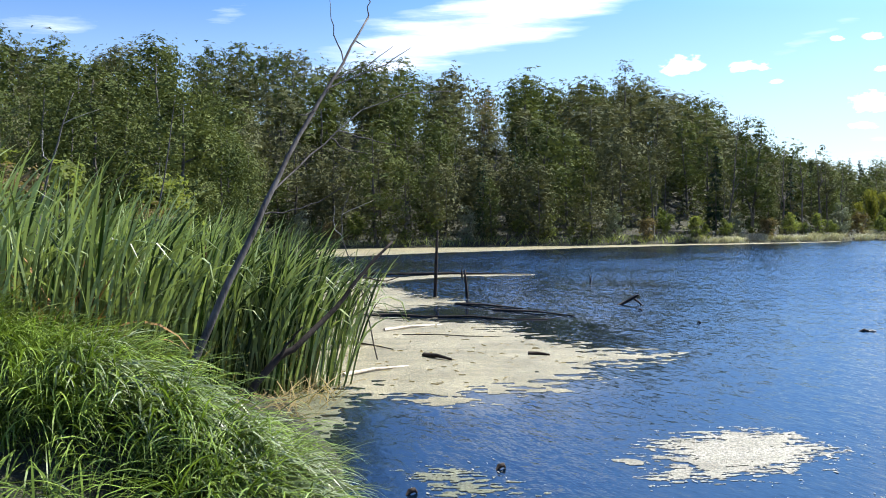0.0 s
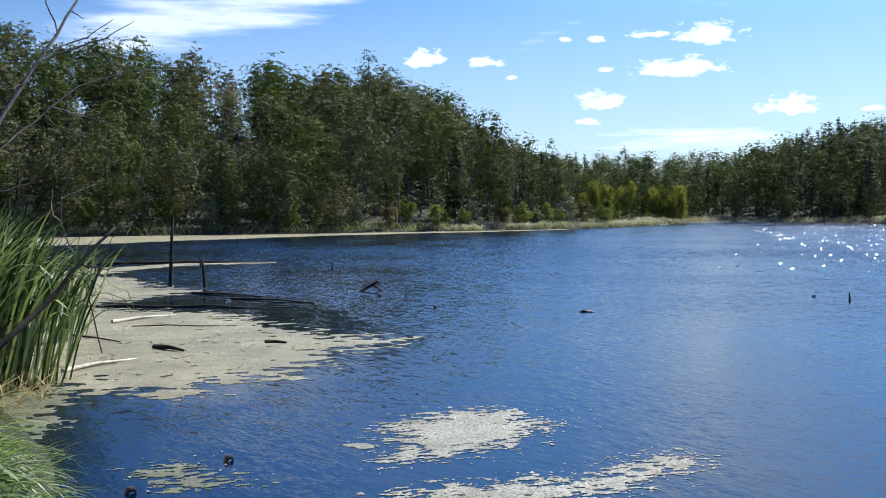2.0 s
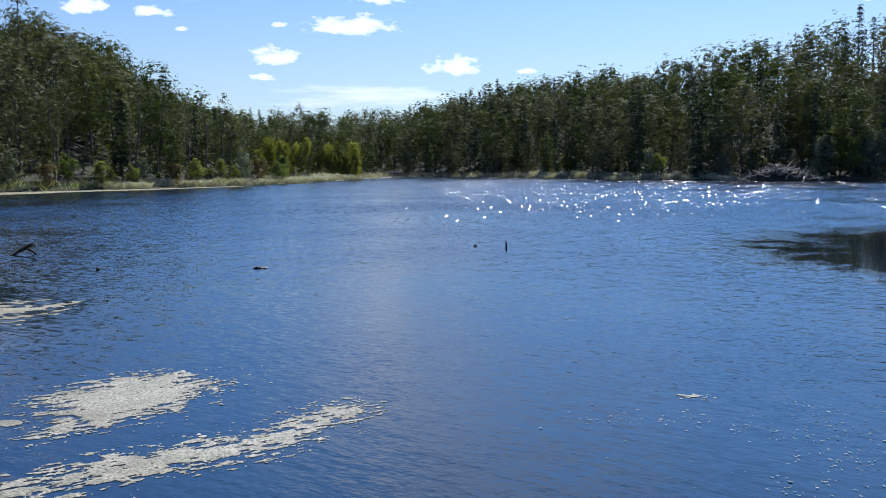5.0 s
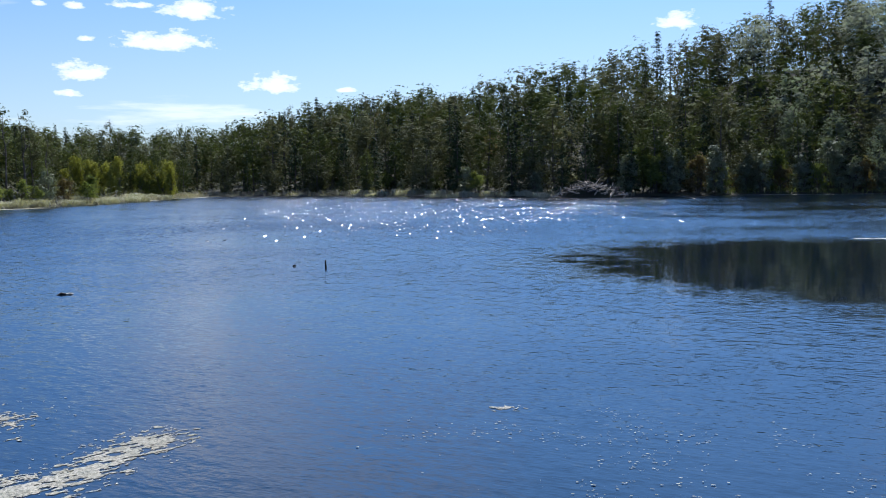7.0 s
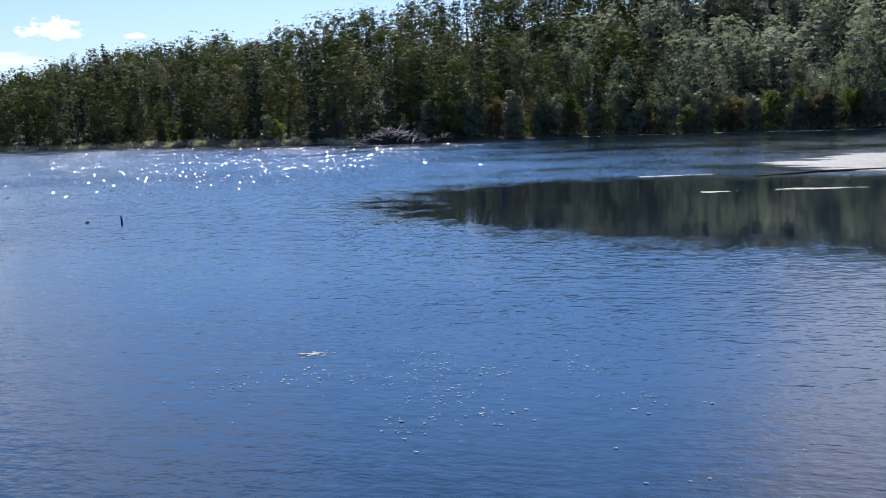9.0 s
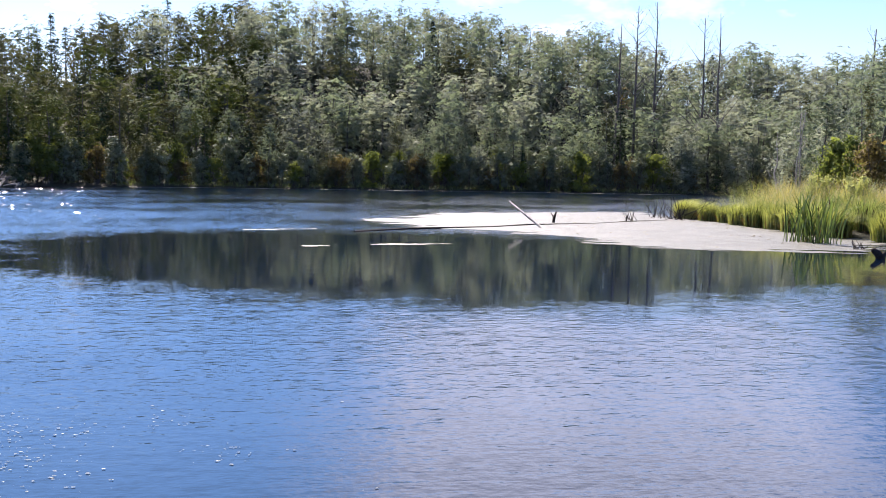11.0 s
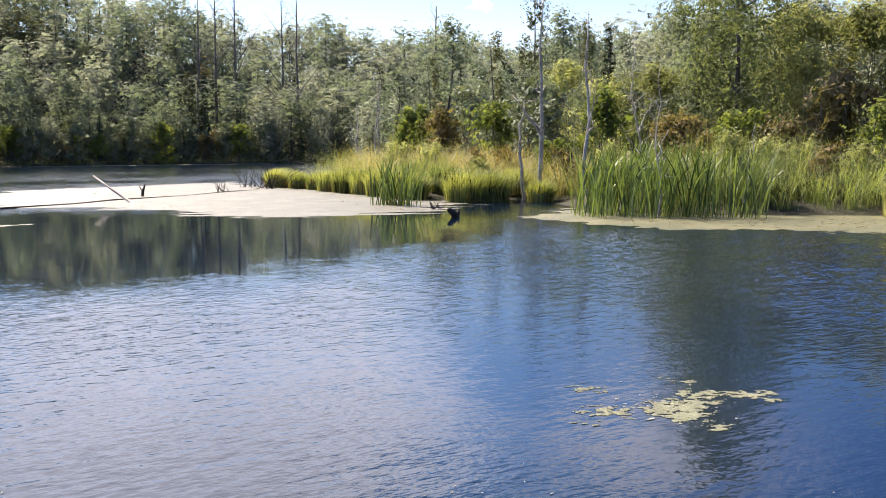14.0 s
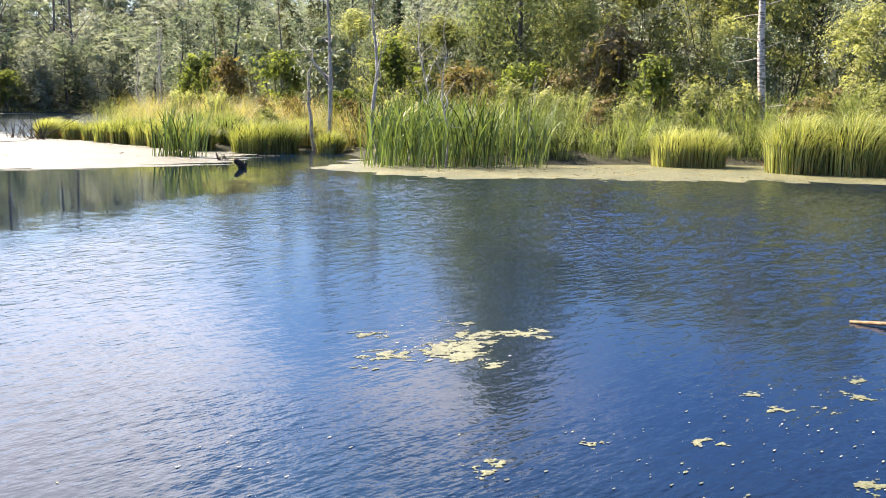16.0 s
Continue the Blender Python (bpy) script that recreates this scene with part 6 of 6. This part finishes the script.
def build_standing_dead():
    def dead(x, y, h, r, limbs, seed, mat, label, lean=0.03, reach=0.16, name="dead_tree"):
        ob = thing(name, bare(seed, h, r, limbs, lean, reach), mat, label, "dead tree", "standing dead trees", smooth=True)
        ob.location = (x, y, float(lie([x], [y])[0][0]))
    dead(35.4, -11.1, 3.8, 0.11, 4, 1, M_DEAD, "broken grey dead trunk in the sedge", 0.01, 0.07)
    dead(34.95, -11.6, 7.6, 0.125, 9, 2, M_DEAD, "pale grey dead tree with thin bare limbs in the sedge", 0.015)
    dead(27.95, -10.6, 6.4, 0.095, 6, 3, M_DEAD, "slim pale dead trunk beside the cattails", 0.008)
    dead(25.6, -11.9, 5.0, 0.035, 8, 4, M_DEAD, "thin bare sapling behind the cattails", 0.05)
    dead(26.2, -15.2, 2.6, 0.04, 3, 5, M_DEAD, "short broken sapling in the sedge")
    dead(29.5, -13.5, 5.5, 0.045, 10, 6, M_DEAD, "thin bare sapling behind the cattails", 0.05)
    dead(55, -7.5, 4.2, 0.08, 6, 7, M_DEAD, "leaning grey snag in the sedge", 0.12)
    dead(57, -8.6, 5.5, 0.07, 8, 8, M_DEAD, "thin bare tree at the end of the point", 0.05)
    dead(52.5, -8.2, 5.0, 0.07, 8, 9, M_DEAD, "thin bare tree at the end of the point", 0.06)
    for k, (x, y, h) in enumerate([(134, -10.2, 23), (134.5, -8.0, 22), (130, -1.9, 23.5), (130.6, 1.0, 22.5), (131, 3.4, 20.0), (82, -18, 13.5)]):
        dead(x, y, h, 0.24, 26, 30 + k, M_GREYTRUNK, "tall bare dead tree rising above the woods", 0.02, 0.24)
    for k, (x, y, h) in enumerate([(26.5, 76.5, 7.5), (28.5, 77.5, 7.0), (30.5, 78.5, 6.0), (33, 81, 5.5), (24.5, 78, 8.5), (22.2, 76, 9.5)]):
        dead(x, y, h, 0.08, 12, 50 + k, M_GREYTRUNK, "bare dead tree at the end of the wood", 0.05)
    birch = thing("birch_tree", None, None, "white-barked birch standing in the tall grass", "tree")
    part("trunk", tube(crooked(np.random.default_rng(4), (25.45, -23.75, 0.1), (25.7, -23.4, 9.0), 0.12, 12), np.linspace(0.155, 0.09, 12), 10), M_BIRCH, birch, smooth=True)
    for k in range(9):
        rng = np.random.default_rng(60 + k)
        z, a = rng.uniform(1.5, 7.5), rng.uniform(0, 6.28)
        root = np.array([25.5, -23.6, z])
        part("branch", tube(crooked(rng, root, root + [math.cos(a) * 1.3, math.sin(a) * 1.3, rng.uniform(-0.2, 0.6)], 0.1, 5), np.linspace(0.02, 0.005, 5)), M_DEAD, birch)


build_standing_dead()


# ---- the sedge point and the eastern bank ----
def tuft_blades(rng, x, y, z, tall, wide, n, thin=0.0075, segs=4):
    """A dome of fine blades that spring from one foot, bow outwards and lean with the wind."""
    share = np.sqrt(rng.uniform(0, 1, n))
    a = rng.uniform(0, 2 * np.pi, n)
    r = wide * 0.40 * share
    base = np.stack([x + r * np.cos(a), y + r * np.sin(a), np.full(n, z - 0.05)], -1)
    h = tall * 1.62 * np.sqrt(1 - 0.5 * share**2) * rng.uniform(0.7, 1.05, n)
    face = rng.uniform(0, 6.28, n)
    side = np.stack([np.cos(face), np.sin(face), np.zeros(n)], -1) * thin
    out = np.stack([np.cos(a), np.sin(a)], -1) * share[:, None] + rng.normal(0, 0.28, (n, 2))
    rows = []
    for k in range(segs + 1):
        u = k / segs
        flat = out * wide * 0.20 * (0.15 * u + 1.6 * u**3.4) + np.array([-0.05, -0.16]) * tall * u**3
        mid = base + np.concatenate([flat, (h * (u - 0.36 * u**3))[:, None]], 1)
        w = side * (1.0 if u < 0.6 else 2.4 * (1 - u) + 0.06)
        rows += [mid - w, mid + w]
    m = 2 * (segs + 1)
    strip = np.array([[2 * k, 2 * k + 1, 2 * k + 3, 2 * k + 2] for k in range(segs)])
    return np.stack(rows, 1).reshape(-1, 3), (np.arange(n)[:, None, None] * m + strip).reshape(-1, 4), base


def tussock(x, y, tall, wide, label, mat, n=420):
    """A rounded tuft of sedge with dead blades round its foot."""
    rng = np.random.default_rng(int(abs(x * 100 + y * 37)))
    z = max(float(lie([x], [y])[0][0]), 0.0)
    verts, faces, base = tuft_blades(rng, x, y, z, tall, wide, n)
    tuft = thing("sedge_tussock", None, None, label, "sedge", "sedge tussocks")
    part("leaf_tuft", (verts, faces), mat, tuft)
    low = base[: n // 5] + [0, 0, 0.02]
    part("dead_tuft", blades(rng, low, rng.uniform(0.2, 0.5, len(low)), 0.018, rng.uniform(0.2, 0.8, len(low)), 0.3, 3), M_DEADLEAF, tuft, "brown dead blades at its foot", kind="stuff")
    # a core of dark blades, added to darken the inside of the tuft
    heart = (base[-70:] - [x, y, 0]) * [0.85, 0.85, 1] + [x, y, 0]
    part("thatch", blades(rng, heart, tall * rng.uniform(0.5, 0.85, 70), wide * 0.07, rng.uniform(0.0, 0.1, 70), 0.1, 3), M_SHADE_BLADES, tuft, "dark matted blades added inside the tuft as its shade", kind="stuff")


def build_sedge():
    rng = np.random.default_rng(17)
    gold, green = "rounded yellow-green sedge tussock at the water's edge", "tall green sedge tussock at the water's edge"
    for x, y, h, w in ((35.0, -8.8, 1.25, 2.2), (34.6, -9.6, 1.2, 1.6), (36.6, -7.0, 1.1, 1.5), (38.0, -6.6, 1.1, 1.6), (39.6, -6.2, 1.15, 1.5), (41.2, -5.8, 1.2, 1.6), (42.8, -5.2, 1.15, 1.6), (44.2, -4.6, 1.0, 1.4), (46.0, -4.2, 0.9, 1.2),
                       (47.5, -3.4, 0.95, 1.1), (49.6, -2.4, 1.0, 1.2), (50.8, -2.9, 1.0, 1.2), (52.0, -2.6, 0.9, 1.2), (24.0, -18.9, 1.3, 1.6), (23.4, -19.6, 1.25, 1.6), (20.6, -20.6, 1.75, 2.2), (19.6, -21.6, 1.8, 2.4), (18.6, -22.8, 1.8, 2.4), (21.6, -21.8, 1.6, 2.2),
                       (36.6, -11.0, 1.1, 1.6), (33.8, -11.2, 0.9, 1.2), (16.8, -24.2, 1.7, 2.2)):
        tussock(x, y, h, w, gold, M_SEDGE, 1300 if w > 1.9 else 850)
    for x, y, h, w in ((37.6, -8.4, 1.2, 1.6), (40.2, -7.6, 1.2, 1.6)):
        tussock(x, y, h, w, green, M_REED, 700)
    for x, y, n, s in ((25.9, -12.4, 64, 0.42), (26.6, -11.4, 78, 0.42), (25.6, -13.4, 50, 0.35), (27.4, -10.9, 44, 0.3), (27.6, -12.6, 80, 0.6), (26.2, -10.3, 22, 0.16), (25.0, -14.3, 30, 0.25), (33.3, -5.5, 60, 0.28), (32.6, -6.1, 18, 0.2)):
        cattails(rng, np.array([x, y]) + rng.normal(0, s * 1.15, (int(n * 1.2), 2)), 2.3 if y < -9 else 1.8, (0.0, -0.08), "upright bright green cattails at the edge of the duckweed", "eastern cattails", -1.9, 0.027, 2.0, M_CATEAST, 1.7)
    # low willow-herb and small willows scattered through the grass
    for k, (x, y) in enumerate([(29.4, -12.6), (30.6, -15.8), (29.8, -18.0), (30.8, -20.0), (27.4, -23.4), (24.6, -25.6), (22.2, -27.2), (32.6, -17.6), (33.6, -14.4), (39.0, -10.2), (42.4, -9.4), (46.0, -8.0), (28.0, -15.6), (27.6, -18.6), (28.6, -20.6), (26.2, -21.6), (25.8, -23.2), (23.8, -23.6), (21.8, -25.2), (20.4, -27.4), (31.8, -13.2), (35.0, -12.6), (36.4, -9.6), (40.6, -8.6), (44.0, -7.6)]):
        plant(("low_green", "low_rust", "low_green", "low_green")[k % 4], k, x, y, rng.uniform(0.6, 0.95) if x > 35 else rng.uniform(0.7, 1.2), "low shrubs in the grass")
    # meadow of sedge and reed grass behind
    def meadow(poly, tufts, each, tall, mat, name, label, category, seed, cut=0.40):
        """Tufts of arching blades over a stretch of bank, taller and shorter in drifts."""
        roots = scatter(rng, poly, tufts)
        drift = fbm(roots[:, 0] * 0.9, roots[:, 1] * 0.9, seed, 3)
        roots, drift = roots[drift > cut], drift[drift > cut]
        which = np.repeat(np.arange(len(roots)), each)
        n = len(which)
        at = roots[which] + rng.normal(0, 0.13, (n, 2))
        length = (tall(roots) * np.interp(drift, [cut, 0.66], [0.6, 1.3]) * rng.uniform(0.8, 1.2, len(roots)))[which] * rng.uniform(0.7, 1.15, n)
        way = rng.normal(0, 1, (n, 2)) + (rng.normal(0, 0.6, (len(roots), 2)) + [0.2, 0.25])[which]
        thing(name, arching(rng, grounded(at), length, rng.uniform(0.007, 0.012, n), way, rng.uniform(1.15, 1.54, n), rng.uniform(0.4, 2.0, n), 4), mat, label, category, kind="stuff")
    point = [(48.5, -4.2), (45, -4.8), (41, -6.2), (37, -7.4), (36.4, -11.8), (30, -11.6), (33, -15), (40, -13), (48, -9), (58, -7.6), (62, -8.4)]
    meadow(point, 380, 20, lambda p: np.full(len(p), 1.55), M_SEDGE, "sedge_meadow", "green sedge covering the low point", "sedge", 78)
    brow = [(47, -5.2), (42, -6.6), (38.4, -8.0), (37.4, -11.5), (31.5, -12.0), (33, -15), (40, -13), (48, -9), (58, -7.6), (61, -8.6)]
    meadow(brow, 460, 20, lambda p: np.full(len(p), 1.6), M_GOLDGRASS, "golden_meadow", "golden seeding sedge on the back of the low point", "sedge", 79)
    meadow([(29.6, -11.9), (27.0, -13.0), (26.1, -16.2), (25.2, -19.4), (23.8, -22.0), (20.6, -24.6), (15.5, -29.0), (20, -31), (27, -26.5), (31, -21), (34, -17), (35, -13)], 1150, 24,
           lambda p: np.interp(lie(p[:, 0], p[:, 1])[1], [0, 1.0, 4], [1.25, 1.75, 2.0]), M_REED, "reed_meadow", "tall pale green reed grass on the eastern bank", "reed grass", 77)
    # dark blades added among the reeds, painted shade for the foot of the grass
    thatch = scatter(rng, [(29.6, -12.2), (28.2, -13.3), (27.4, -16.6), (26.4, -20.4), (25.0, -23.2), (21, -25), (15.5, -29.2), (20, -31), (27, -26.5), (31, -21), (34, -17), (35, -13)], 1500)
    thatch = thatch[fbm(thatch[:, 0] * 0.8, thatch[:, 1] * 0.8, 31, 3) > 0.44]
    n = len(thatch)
    thing("reed_thatch", blades(rng, grounded(thatch), rng.uniform(0.6, 1.15, n), rng.uniform(0.05, 0.11, n), rng.uniform(0.05, 0.4, n), rng.uniform(0.1, 0.6, n), 3), M_SHADE_BLADES, "dark dead blades added under the reed grass as its shade", "reed grass", kind="stuff")
    tan = scatter(rng, [(33, -13), (38, -12), (44, -10), (52, -7), (60, -8), (55, -10.5), (44, -13.5), (34, -17.5), (31, -20)], 2400)
    n = len(tan)
    thing("dry_reed_meadow", blades(rng, grounded(tan), rng.uniform(1.0, 1.7, n), rng.uniform(0.016, 0.026, n), rng.uniform(0.05, 0.3, n), rng.uniform(0.1, 0.6, n), 3), M_DRY, "tan seeding grass among the sedge", "reed grass", kind="stuff")
    # pale hummocks of bleached sedge on the low banks at the head of the pond
    first = None
    for k, (x, y) in enumerate(list(along_shore(12, 15, 0.95, rng, (0.0, 1.5))) + list(along_shore(18, 20, 1.0, rng, (0.0, 1.6)))):
        m = Matrix.Translation((x, y, max(0.0, float(lie([x], [y])[0][0])) - 0.04)) @ Matrix.Rotation(k * 1.7, 4, "Z")
        if first is None:
            first = thing("sedge_hummock", None, None, "pale bleached sedge hummock on the low far bank", "sedge", "sedge hummocks")
            part("leaf_tuft", tuft_blades(rng, 0, 0, 0.0, 0.62, 1.5, 170, 0.022, 3)[:2], M_PALESEDGE, first)
            first.matrix_basis = m
        else:
            made = copy_thing(first, m)
            made.scale = [v * rng.uniform(0.7, 1.25) for v in (1, 1, 1)]
    # dry fringe of the far shores
    fringe = np.array(list(along_shore(12, 21, 0.022, rng, (-0.2, 2.2))))
    n = len(fringe)
    thing("shore_sedge", blades(rng, grounded(fringe), rng.uniform(0.2, 0.7, n), rng.uniform(0.03, 0.06, n), rng.uniform(0.1, 0.5, n), rng.uniform(0.2, 1.0, n), 3), M_DRY, "bleached sedge fringe along the far shore", "sedge", kind="stuff")
    fringe = np.array(list(along_shore(8, 12, 0.03, rng, (0.2, 2.6))) + list(along_shore(22, 26, 0.03, rng, (0.2, 2.6))))
    n = len(fringe)
    thing("shore_sedge", blades(rng, grounded(fringe), rng.uniform(0.3, 0.9, n), rng.uniform(0.03, 0.06, n), rng.uniform(0.1, 0.5, n), rng.uniform(0.2, 1.0, n), 3), M_REED, "green sedge fringe along the far shore", "sedge", kind="stuff")


build_sedge()
